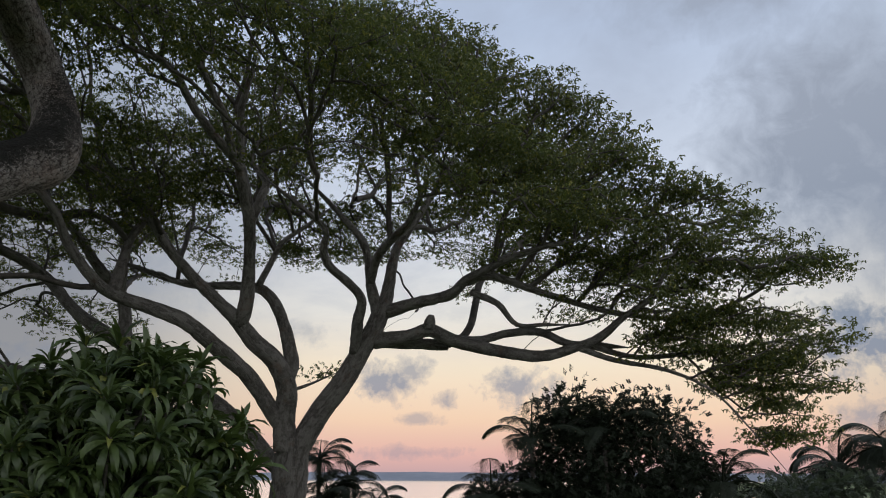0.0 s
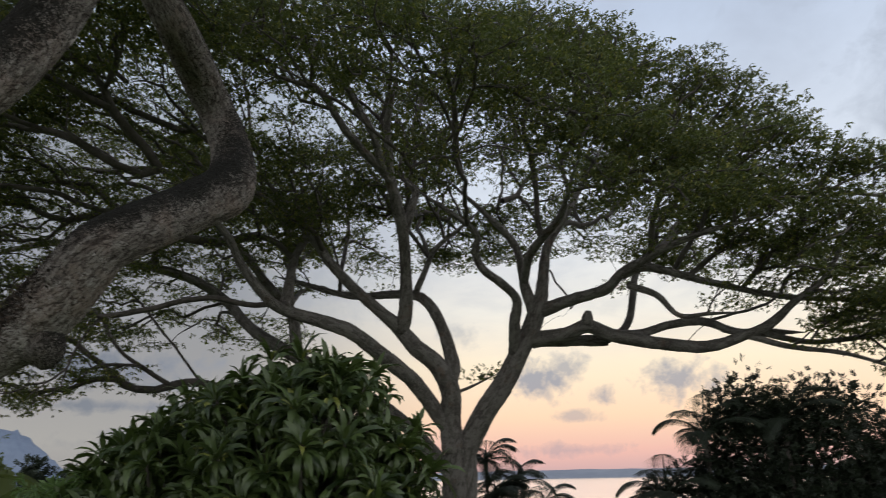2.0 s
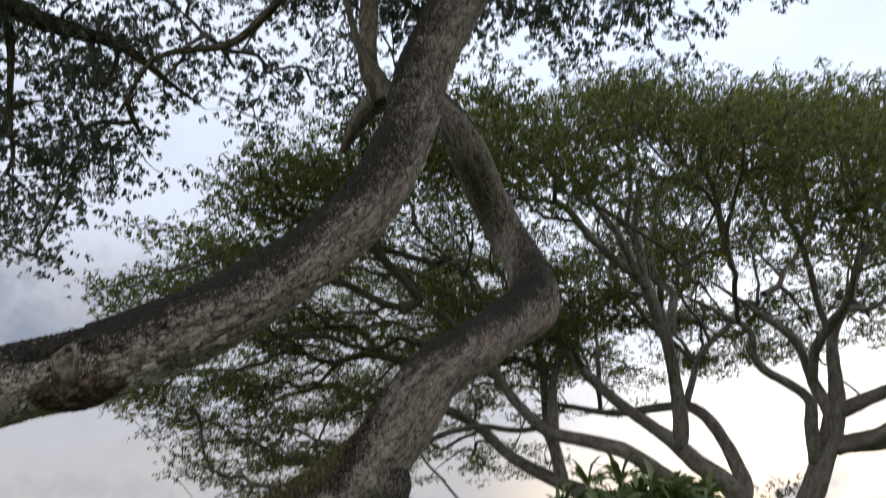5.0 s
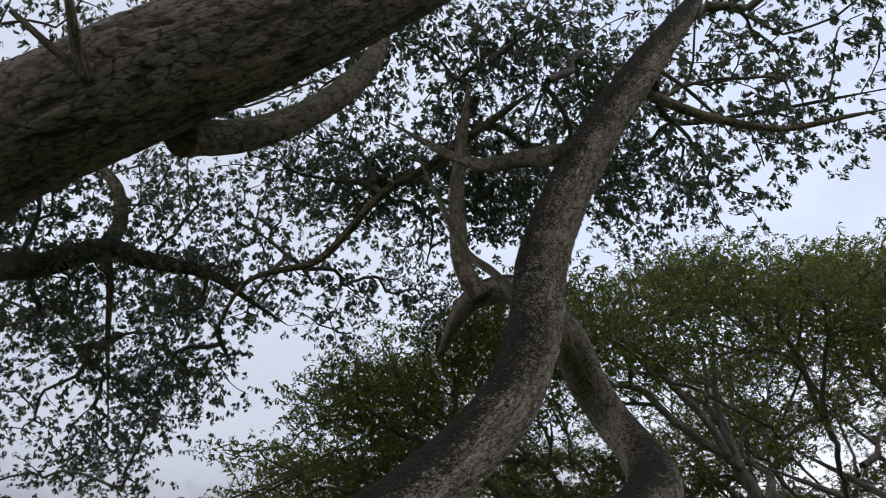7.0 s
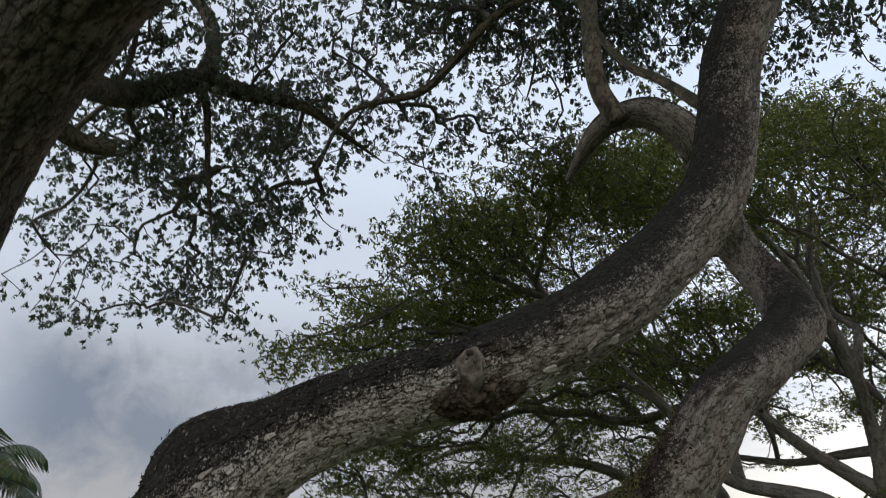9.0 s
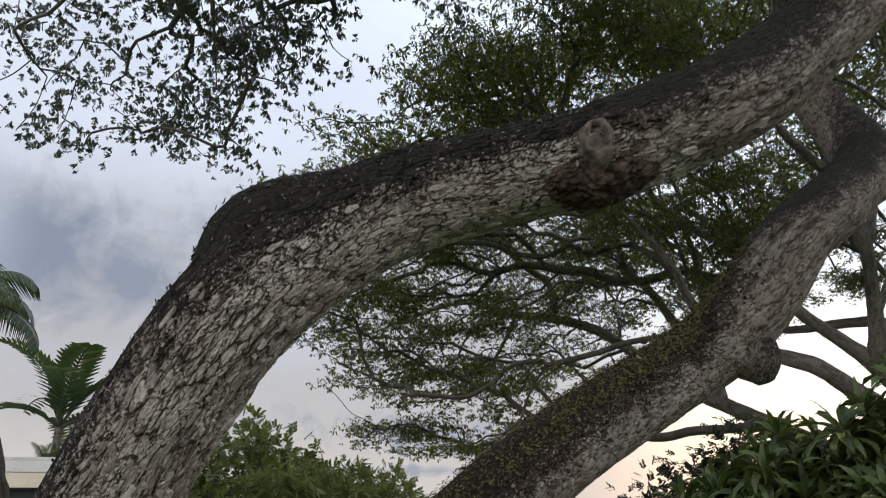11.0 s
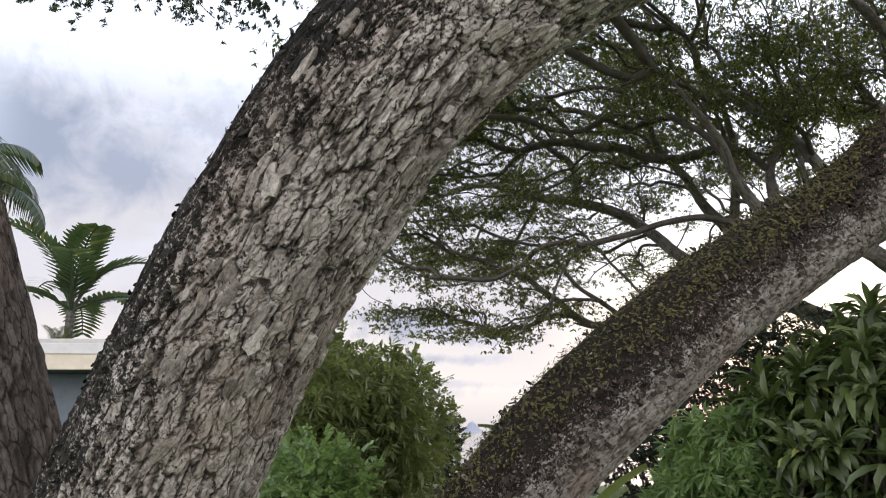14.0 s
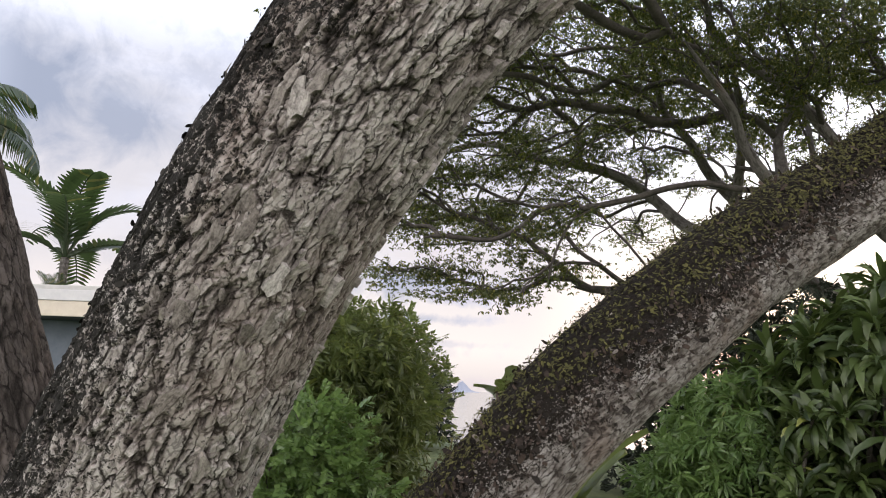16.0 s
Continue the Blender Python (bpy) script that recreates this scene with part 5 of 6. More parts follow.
    riser = [(-4.00, 4.88, 6.01, 0.102), (-4.05, 4.73, 6.34, 0.086), (-4.04, 4.71, 6.79, 0.081), (-3.96, 4.72, 7.48, 0.069), (-3.80, 4.79, 8.38, 0.045)]
    arch = [(-3.63, 5.66, 5.24, 0.179), (-3.60, 5.41, 5.59, 0.172), (-3.64, 5.27, 5.93, 0.150), (-3.82, 5.12, 6.13, 0.138), (-4.08, 5.00, 6.17, 0.115), (-4.31, 4.99, 6.12, 0.092), (-4.53, 5.05, 6.02, 0.066), (-4.76, 5.13, 5.92, 0.030)]
    tie = [(-2.82, 3.69, 4.70, 0.040), (-3.10, 3.84, 5.20, 0.033), (-3.36, 3.92, 5.59, 0.032), (-3.55, 4.00, 6.06, 0.026), (-3.72, 4.01, 6.67, 0.018)]
    tie8 = [(-2.22, 3.68, 5.62, 0.080), (-2.62, 3.76, 5.96, 0.066), (-3.04, 3.87, 6.31, 0.055), (-3.41, 3.91, 6.78, 0.040), (-3.81, 3.94, 7.39, 0.021)]
    right_twig = [(-1.65, 4.12, 6.12, 0.041), (-1.49, 4.94, 6.42, 0.036), (-1.17, 5.86, 6.75, 0.030), (-0.71, 6.55, 7.08, 0.021)]
    right_arm = [(-1.5, 4.4, 6.9, 0.07), (-2.0, 5.8, 8.3, 0.05), (-2.3, 7.0, 8.8, 0.035), (-1.6, 7.6, 8.8, 0.025), (-0.8, 7.9, 8.6, 0.018)]
    far_limb[0:1] = [(-5.0, 0.60, 4.15, 0.20), (-5.5, 0.50, 4.75, 0.19)]
    first = [(x + 0.012, y + 0.010, z, r * 0.95) for x, y, z, r in first]
    # how much higher the moss begins, limb by limb
    # last five: moss spread wider, so its dark also paints the backlit limb end
    low_moss_shade = [-0.33, -0.33, -0.32, -0.29, -0.23, -0.16, -0.11, -0.13, -0.22, -0.33, -0.36, -0.34, -0.26, -0.20, -0.18, -0.2, -0.24, -0.28] + [-0.35] * 5
    second = [(*p, 0.06 if i > 9 else -0.04) for i, p in enumerate(second)]
    first = [(*p, k) for p, k in zip(first, low_moss_shade)]
    near_path, upper_path = first[:13], first[10:]
    lower_path, close_path = first[:4], first[3:14]
    tube_object("limb", lower_path, BARK_NEAR, tree, 120, 0.012, flaky_relief(0.017, 0.12, 0.034, 1), 0.03, 1, "foot of the thick grey limb")
    tube_object("limb", close_path, BARK_NEAR, tree, 310, 0.0046, flaky_relief(0.017, 0.095, 0.028, 1), 0.03, 1, "thick grey limb with flaking layered bark", False)
    tube_object("limb", first[12:], BARK_UPPER, tree, 130, 0.011, flaky_relief(0.015, 0.11, 0.028, 6), 0.03, 1, "scaly grey limb, dark moss along its top")
    tube_object("limb", second[:12], BARK_MOSSY, tree, 150, 0.011, flaky_relief(0.013, 0.085, 0.026, 2), 0.04, 2, "limb thick with brown moss on its upper side")
    bend = second[10:17] + [(-3.93, 6.38, 5.62, 0.185, 0.0), (-3.76, 5.95, 5.66, 0.178, 0.0), (-3.62, 5.56, 5.72, 0.168, -0.1)] + [(*p, 0.0) for p in arch[2:]]
    tube_object("limb", bend, BARK_UPPER, tree, 110, 0.013, flaky_relief(0.012, 0.13, 0.026, 12), 0.05, 2, "bent grey limb with an elbow")
    tube_object("limb", third, BARK_OVER_SHADED, tree, 128, 0.021, flaky_relief(0.022, 0.18, 0.038, 3), 0.04, 3, "heavy limb that arches overhead")
    fl = np.random.default_rng(77)
    flakes("bark_scale", near_path, fl, 1500, lambda sky, s: np.where(sky > 0.35, 0.0, np.where(sky > 0.10, 0.3, 0.9)), (0.018, 0.08), 0.008, PLATE, tree, tilt=0.14, label="lifted grey bark scales")
    flakes("bark_scale", upper_path, fl, 500, lambda sky, s: np.where(sky > 0.3, 0.0, np.where(sky > 0.2, 0.05, 0.8)), (0.018, 0.08), 0.008, PLATE, tree, tilt=0.14, label="lifted grey bark scales")
    flakes("bark_scale", second[:12], fl, 900, lambda sky, s: np.where(sky > -0.15, 0.03, 0.8), (0.02, 0.07), 0.009, PLATE, tree, tilt=0.13, label="lifted grey bark scales")
    flakes("moss", near_path, fl, 22000, lambda sky, s: np.clip((sky + 0.02) / 0.4, 0, 1), (0.008, 0.03), 0.014, SOOT_MOSS, tree, False, rise=(-0.2, 0.45), label="black moss along the top of the limb")
    flakes("moss", upper_path, fl, 12000, lambda sky, s: np.clip((sky - 0.12) / 0.25, 0, 1), (0.012, 0.035), 0.014, SOOT_MOSS, tree, False, rise=(-0.2, 0.45), label="black moss along the top of the limb")
    flakes("leaf_litter", second[:12], fl, 36000, lambda sky, s: np.clip((sky + 0.32) / 0.3, 0, 1) * np.where(sky > 0.42, 0.16, 1.0), (0.014, 0.050), 0.022, LITTER, tree, False, rise=(-0.1, 1.15), label="brown dead leaves caught on the limb")
    flakes("moss", second[:12], fl, 56000, lambda sky, s: np.clip((sky - 0.26) / 0.26, 0, 1), (0.012, 0.030), 0.046, GREEN_MOSS, tree, False, label="olive green moss on the crest of the limb")
    flakes("moss", bend, fl, 6000, lambda sky, s: np.clip((sky - 0.15) / 0.3, 0, 1), (0.012, 0.035), 0.014, SOOT_MOSS, tree, False, rise=(-0.2, 0.45), label="black moss on the elbow")
    far_limb, far_up, far_drop, arm, far_arm, riser, tie, tie8, right_twig, right_arm = (tapered(rows) for rows in (far_limb, far_up, far_drop, arm, far_arm, riser, tie, tie8, right_twig, right_arm))
    for i, rows in enumerate((far_limb, far_up, far_stub, far_drop, arm, far_arm, shoot_a, shoot_b, riser, tie, tie8, right_twig, right_arm)):
        tube_object("limb", rows, BARK_GREEN, tree, 28, 0.03, flaky_relief(0.014, 0.2, 0.06, 30 + i), 0.06, 30 + i)
    # a round burl under the second limb
    tube_object("burl", [(-4.27, 5.08, 2.98, 0.17), (-4.19, 5.10, 2.80, 0.165), (-4.13, 5.12, 2.67, 0.14), (-4.10, 5.13, 2.57, 0.05)], BARK_UPPER, tree, 60, 0.012, flaky_relief(0.02, 0.08, 0.03, 8), 0.1, 8)
    # the knot where a branch was lost: a raised ring and a hollow
    ring = thing_ring((-3.468, 2.228, 2.868), (0.62, -0.78, 0.06), 0.045, 0.021)
    flakes("scar", upper_path, fl, 9000, lambda sky, s: np.where((s > 0.07) & (s < 0.17) & (sky > -0.25) & (sky < 0.55), np.exp(-((s - 0.12) / 0.035) ** 2 - ((sky - 0.12) / 0.25) ** 2), 0.0), (0.014, 0.05), 0.024, RUST_PLATE, tree, tilt=0.5, label="rusty torn bark round an old wound")
    tube_object("scar", [(-3.82, 2.17, 2.80, 0.05, 0.1), (-3.67, 2.25, 2.84, 0.125, 0.1), (-3.55, 2.345, 2.875, 0.152, 0.1), (-3.43, 2.445, 2.925, 0.12, 0.1), (-3.31, 2.57, 3.0, 0.05, 0.1)], BARK_WOUND, tree, 110, 0.008, flaky_relief(0.030, 0.06, 0.024, 14), 0.12, 14, "rusty swollen bark round an old wound")
    part_mesh("knot", ring, tree, "pale ring-shaped knot of healed bark")
    hump = [(-4.48, 1.53, 2.36, 0.152, -0.6), (-4.41, 1.58, 2.555, 0.178, -0.7), (-4.28, 1.72, 2.64, 0.17, -0.7), (-4.05, 1.94, 2.74, 0.14, -0.5)]
    flakes("moss", hump, fl, 9000, lambda sky, s: np.clip((sky - 0.12) / 0.25, 0, 1), (0.008, 0.028), 0.014, SOOT_MOSS, tree, False, rise=(-0.2, 0.45), label="black moss on the bend of the limb")
    tube_object("hump", hump, BARK_NEAR, tree, 120, 0.008, flaky_relief(0.014, 0.10, 0.03, 9), 0.05, 9)
    gen = np.random.default_rng(5)
    rows = []
    for _ in range(100):
        x = gen.uniform(-13.8, -2.6)
        far_edge = 6.1 if x < -9 else 6.6 + (x + 9) * 0.1
        y = gen.uniform(1.6, far_edge)
        low = 8.05 + (x + 13.6) * 0.20
        rows.append((x, y, min(low, 9.3) + abs(gen.normal(0, 0.8)), gen.uniform(0.5, 1.0), gen.uniform(0.2, 0.5), int(gen.integers(7, 12))))
    for _ in range(46):  # between the risers and the great tree
        rows.append((gen.uniform(-7.5, -1.6), gen.uniform(5.4, 8.5), gen.uniform(9.2, 10.6), gen.uniform(0.5, 0.9), 0.3, int(gen.integers(7, 11))))
    for _ in range(34):  # the part that hangs to the right of the risers
        rows.append((gen.uniform(-3.4, 1.2), gen.uniform(5.6, 8.4), gen.uniform(7.7, 9.3), gen.uniform(0.4, 0.8), 0.25, int(gen.integers(4, 8))))
    for _ in range(16):  # the thick part over the far limb
        rows.append((gen.uniform(-12.2, -8.2), gen.uniform(2.2, 5.0), gen.uniform(8.2, 9.6), gen.uniform(0.5, 0.9), 0.3, int(gen.integers(7, 11))))
    rows += [(-7.5, 1.0, 8.8, 0.7, 0.3, 9), (-6.8, 0.8, 9.2, 0.7, 0.3, 9), (-7.9, 1.6, 9.0, 0.7, 0.3, 8), (-6.2, 0.9, 9.3, 0.7, 0.3, 8), (-8.3, 0.8, 8.6, 0.7, 0.3, 9), (-7.2, 0.2, 9.0, 0.7, 0.3, 8)]
    rows += [(-11.5, 5.3, 7.1, 0.4, 0.2, 6), (-10.7, 5.7, 7.9, 0.6, 0.3, 7), (-9.6, 5.8, 8.3, 0.6, 0.3, 7), (-8.6, 6.8, 8.9, 0.5, 0.3, 5), (-13.4, 3.6, 7.3, 0.5, 0.2, 7), (-12.6, 4.4, 7.4, 0.6, 0.3, 7),
             (-2.8, 7.6, 8.8, 0.7, 0.3, 7), (-1.5, 7.5, 8.5, 0.8, 0.3, 6), (-0.4, 7.2, 8.6, 0.8, 0.3, 5), (-3.4, 6.6, 9.4, 0.8, 0.3, 6)]
    crown(tree, [third[9:], far_limb[2:], far_up, far_drop, arm, far_arm, riser, tie, tie8, right_twig, right_arm, first[18:]], pads(gen, rows), gen, LEAF_B, TWIG, per=8, spread=(0.28, 0.28, 0.14), size=0.215, kind="bunch", tip=0.0075, droop=0.5, root=(-4.0, 1.5, 4.5), thrift=0.4,
          label="thin overhead canopy of small dull green leaves")


def thing_ring(at, normal, radius, thick):
    """A lumpy oval lip of bark round a hollow with a pale core, facing along normal."""
    m = Vector(normal).to_track_quat("Z", "Y").to_matrix()
    seg, rings = 40, 22
    verts, prof = [], []
    for i in range(rings):
        t = i / (rings - 1)
        lip = 1.25 * math.exp(-((t - 0.66) / 0.17) ** 2)
        core = 0.75 * math.exp(-(t / 0.20) ** 2)
        prof.append((radius * (0.02 + 1.5 * t), thick * (lip + core - 9.0 * max(0, t - 0.8))))
    for i, (r, h) in enumerate(prof):
        for j in range(seg):
            a = j / seg * 2 * math.pi
            w = 1 + 0.10 * math.sin(3 * a + i * 0.3) + 0.06 * math.sin(7 * a)
            tall = r * w * 1.55 * math.sin(a)
            p = m @ Vector((r * w * math.cos(a), tall, h - tall * tall / 0.30))
            verts.append((at[0] + p.x, at[1] + p.y, at[2] + p.z))
    i, j = np.meshgrid(np.arange(rings - 1), np.arange(seg), indexing="ij")
    q = np.stack([i * seg + j, i * seg + (j + 1) % seg, (i + 1) * seg + (j + 1) % seg, (i + 1) * seg + j], -1).reshape(-1, 4)
    return mesh_of("knot", np.array(verts), q, SCAR, True)


leaning_tree()


# ---------------------------------------------------------------- strap-leaved bush


def rosette_mesh(gen, count, length, width):
    """A head of strap leaves that stand up in the middle and arch over at the rim."""
    verts, quads, base = [], [], 0
    steps = 4
    for i in range(count):
        f = (i + 0.5) / count
        a = i * 2.39996 + gen.uniform(-0.8, 0.8)
        rise = math.radians(72 - 108 * f + gen.uniform(-24, 24))
        ln = length * gen.uniform(0.55, 1.25) * (0.75 + 0.35 * math.sin(f * 3.1))
        fall = math.radians(gen.uniform(110, 185)) * (0.5 + 0.8 * f)
        out = np.array([math.cos(a), math.sin(a), 0])
        side = np.array([-math.sin(a), math.cos(a), 0])
        p = np.array([0, 0, -0.10 * f]) + out * 0.02
        twist = gen.uniform(-1.2, 1.2)
        wide = gen.uniform(0.75, 1.3)
        for s in range(steps + 1):
            t = s / steps
            ang = rise - fall * t ** 1.4
            w = width * wide * (0.28 + 0.95 * math.sin(math.pi * min(1.0, t + 0.04) ** 1.25) ** 0.8) * (1 - t ** 7)
            nrm = np.array([-math.sin(ang) * out[0], -math.sin(ang) * out[1], math.cos(ang)])
            sd = side * math.cos(twist * t) + nrm * math.sin(twist * t)
            verts += [p - sd * w, p - nrm * w * 0.28, p + sd * w]
            if s:
                b = base + (s - 1) * 3
                quads += [(b, b + 1, b + 4, b + 3), (b + 1, b + 2, b + 5, b + 4)]
            p = p + (out * math.cos(ang) + np.array([0, 0, math.sin(ang)])) * ln / steps
        base += (steps + 1) * 3
    return mesh_of("leaf_rosette", np.array(verts), np.array(quads), LEAF_STRAP, True)


def strap_bush():
    bush = thing("dracaena_bush", "large rounded bush of arching green strap leaves", "bush", at=(0, 0, 0))
    gen = np.random.default_rng(11)
    kinds = [rosette_mesh(gen, c, l, w) for c, l, w in ((38, 0.33, 0.024), (36, 0.38, 0.026), (38, 0.31, 0.024), (36, 0.41, 0.027))]
    lobes = [(-3.75, 8.4, 1.36, 1.38, 1.42, 1.78, 225), (-5.1, 8.35, 1.25, 1.2, 1.20, 1.48, 150), (-3.45, 8.65, 0.9, 0.92, 1.05, 1.50, 95), (-5.75, 8.0, 1.05, 0.8, 0.9, 1.2, 65)]
    stems = []
    for cx, cy, cz, rx, ry, rz, count in lobes:
        for i in range(count):
            z = 1 - 1.75 * (i + 0.5) / count
            a = i * 2.39996 + gen.uniform(-0.3, 0.3)
            r = math.sqrt(max(0, 1 - z * z))
            nrm = np.array([r * math.cos(a), r * math.sin(a), z])
            k = gen.uniform(0.72, 1.02)
            p = np.array([cx, cy, cz]) + nrm * np.array([rx, ry, rz]) * k
            if p[2] < 0.15:
                continue
            face = Vector((nrm[0] * 0.55, nrm[1] * 0.55, 1.0)).normalized()
            ob = new("leaf_rosette", kinds[int(gen.integers(4))])
            ob.parent = bush
            ob.matrix_basis = Matrix.LocRotScale(Vector(p), face.to_track_quat("Z", "Y") @ Euler((0, 0, gen.uniform(0, 6.28))).to_quaternion(), [float(gen.uniform(0.85, 1.15))] * 3)
            foot = np.array([cx + gen.normal(0, 0.25), cy + gen.normal(0, 0.25), -0.1])
            mid = (foot + p) / 2 + np.array([gen.normal(0, 0.1), gen.normal(0, 0.1), 0.15])
            stems.append([tuple(r4) for r4 in smooth_path([(*foot, 0.03), (*mid, 0.022), (*p, 0.016)], 0.25)])
    v, q = join_tubes(stems, 6)
    part_mesh("stem", mesh_of("stem", v, q, TWIG, True), bush)


strap_bush()


# ---------------------------------------------------------------- leafy trees and shrubs


def leafy(name, label, category, foot, lobes, leaf_mat, kind, size, per, seed, stem=0.09, spread=0.22, group=""):
    """A round-headed small tree or shrub: a stem, limbs into each lobe (x, y, z, rx, ry, rz, twigs) and leaves."""
    tree = thing(name, label, category, group)
    gen = np.random.default_rng(seed)
    fx, fy, fz = foot
    limbs, targets = [], []
    for x, y, z, rx, ry, rz, k in lobes:
        limbs.append([(fx, fy, fz, stem), (fx + (x - fx) * 0.3, fy + (y - fy) * 0.3, fz + (z - fz) * 0.45, stem * 0.8), (fx + (x - fx) * 0.75, fy + (y - fy) * 0.75, fz + (z - fz) * 0.75, stem * 0.55), (x, y, z + 0.1 * rz, stem * 0.3)])
        d = unit(gen.normal(0, 1, (k, 3)))
        rr = gen.uniform(0.35, 1.0, k) ** 0.5
        bump_out = 1 + 0.16 * np.sin(d[:, 0] * 5 + seed) * np.cos(d[:, 1] * 6 + d[:, 2] * 4)
        targets.append(np.array([x, y, z]) + d * (rr * bump_out)[:, None] * np.array([rx, ry, rz]))
    targets = np.vstack(targets)
    targets = targets[targets[:, 2] > fz + 0.1]
    for i, rows in enumerate(limbs):
        tube_object("trunk" if i == 0 else "limb", rows, BARK_FAR, tree, 12, 0.1, bark_relief(0.008, 0.2, 0.05, seed + i), 0.06, seed + i)
    crown(tree, limbs, targets, gen, leaf_mat, TWIG, per=per, spread=(spread, spread, spread * 0.8), size=size, kind=kind, tip=0.005, droop=0.25)
    return tree


leafy("mango_tree", "dense round mango tree with dark drooping leaves", "tree", (-11.6, 8.2, -0.3),
      [(-12.07, 7.61, 1.55, 1.02, 1.08, 1.15, 220), (-12.5, 7.3, 1.1, 0.85, 0.9, 0.95, 110), (-11.8, 7.88, 0.9, 0.75, 0.8, 0.8, 100), (-11.82, 7.56, 0.45, 1.0, 1.05, 0.55, 100)], LEAF_MANGO, "whorl", 0.20, 9, 31, 0.12)
leafy("small_shrub", "low bright green shrub with oval leaves", "shrub", (-10.0, 5.8, -0.1),
      [(-10.05, 5.75, 0.75, 0.55, 0.55, 0.65, 120), (-9.75, 6.0, 0.35, 0.5, 0.5, 0.5, 70)], LEAF_FRESH, "broad", 0.15, 9, 32, 0.03, 0.14)
leafy("lychee_shrub", "fresh green shrub with narrow hanging leaves", "shrub", (-6.5, 7.9, -0.1),
      [(-6.35, 7.75, 1.0, 0.62, 0.6, 0.75, 190), (-6.7, 7.6, 0.5, 0.5, 0.5, 0.6, 100)], LEAF_FRESH, "whorl", 0.16, 9, 33, 0.04, 0.15)
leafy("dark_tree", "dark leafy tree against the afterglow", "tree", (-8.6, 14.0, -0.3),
      [(-8.8, 13.6, 1.9, 1.3, 1.0, 1.2, 190), (-9.9, 12.9, 0.9, 1.0, 0.9, 0.9, 110), (-7.9, 14.3, 2.6, 1.2, 1.0, 1.0, 120)], LEAF_SILHOUETTE, "broad", 0.17, 6, 34, 0.1, 0.25)
leafy("shade_tree", "green leafy tree behind the leaning limbs", "tree", (-14.2, 8.2, -0.3),
      [(-13.9, 7.8, 2.3, 1.3, 1.2, 1.2, 200), (-15.2, 7.4, 1.9, 1.2, 1.1, 1.2, 140), (-13.36, 9.24, 1.6, 1.1, 1.0, 1.1, 130), (-13.02, 9.42, 1.45, 0.75, 0.75, 1.1, 110)], LEAF_MANGO, "broad", 0.18, 8, 35, 0.12)
leafy("garden_tree", "round leafy garden tree in front of the mountain", "tree", (-19.6, 15.4, -0.4),
      [(-20.4, 15.0, 2.2, 1.6, 1.5, 1.7, 140), (-19.0, 15.6, 1.9, 1.4, 1.3, 1.6, 120), (-18.4, 15.7, 1.2, 1.0, 1.1, 1.4, 80), (-21.8, 14.3, 2.2, 1.4, 1.3, 1.7, 110)], LEAF_MANGO, "broad", 0.24, 7, 38, 0.12, 0.3)
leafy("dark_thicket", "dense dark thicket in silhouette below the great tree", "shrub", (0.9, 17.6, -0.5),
      [(0.9, 17.2, 1.95, 1.0, 1.1, 1.5, 380), (2.2, 17.4, 2.0, 1.3, 1.2, 1.35, 420), (0.0, 17.0, 0.9, 1.1, 1.1, 1.0, 250), (3.2, 17.5, 1.2, 0.9, 1.0, 1.1, 220), (1.5, 16.9, 0.8, 1.8, 1.0, 1.0, 300)], LEAF_SILHOUETTE, "broad", 0.14, 7, 36, 0.1, 0.23)
leafy("hedge_shrub", "low green shrub at the edge of the lawn", "shrub", (6.2, 23.0, -0.6),
      [(6.1, 23.0, 0.8, 1.4, 1.0, 0.9, 160), (7.6, 23.6, 0.9, 1.3, 1.0, 1.0, 130)], LEAF_B, "broad", 0.17, 9, 37, 0.06, 0.26)


for x, y, h, w, seed in ((-44.0, 41.4, 19.4, 1.0, 91), (-42.4, 43.0, 19.2, 1.1, 92)):
    leafy("columnar_tree", "tall narrow columnar dark green tree down the slope", "tree", (x, y, -16.0),
          [(x, y, -16.0 + h * f, w * k, w * k, h * 0.12, 90) for f, k in ((0.35, 1.1), (0.55, 1.05), (0.72, 1.0), (0.88, 0.75))], LEAF_SILHOUETTE, "broad", 0.4, 7, seed, 0.2, 0.35, "columnar trees")


# ---------------------------------------------------------------- palms and bananas


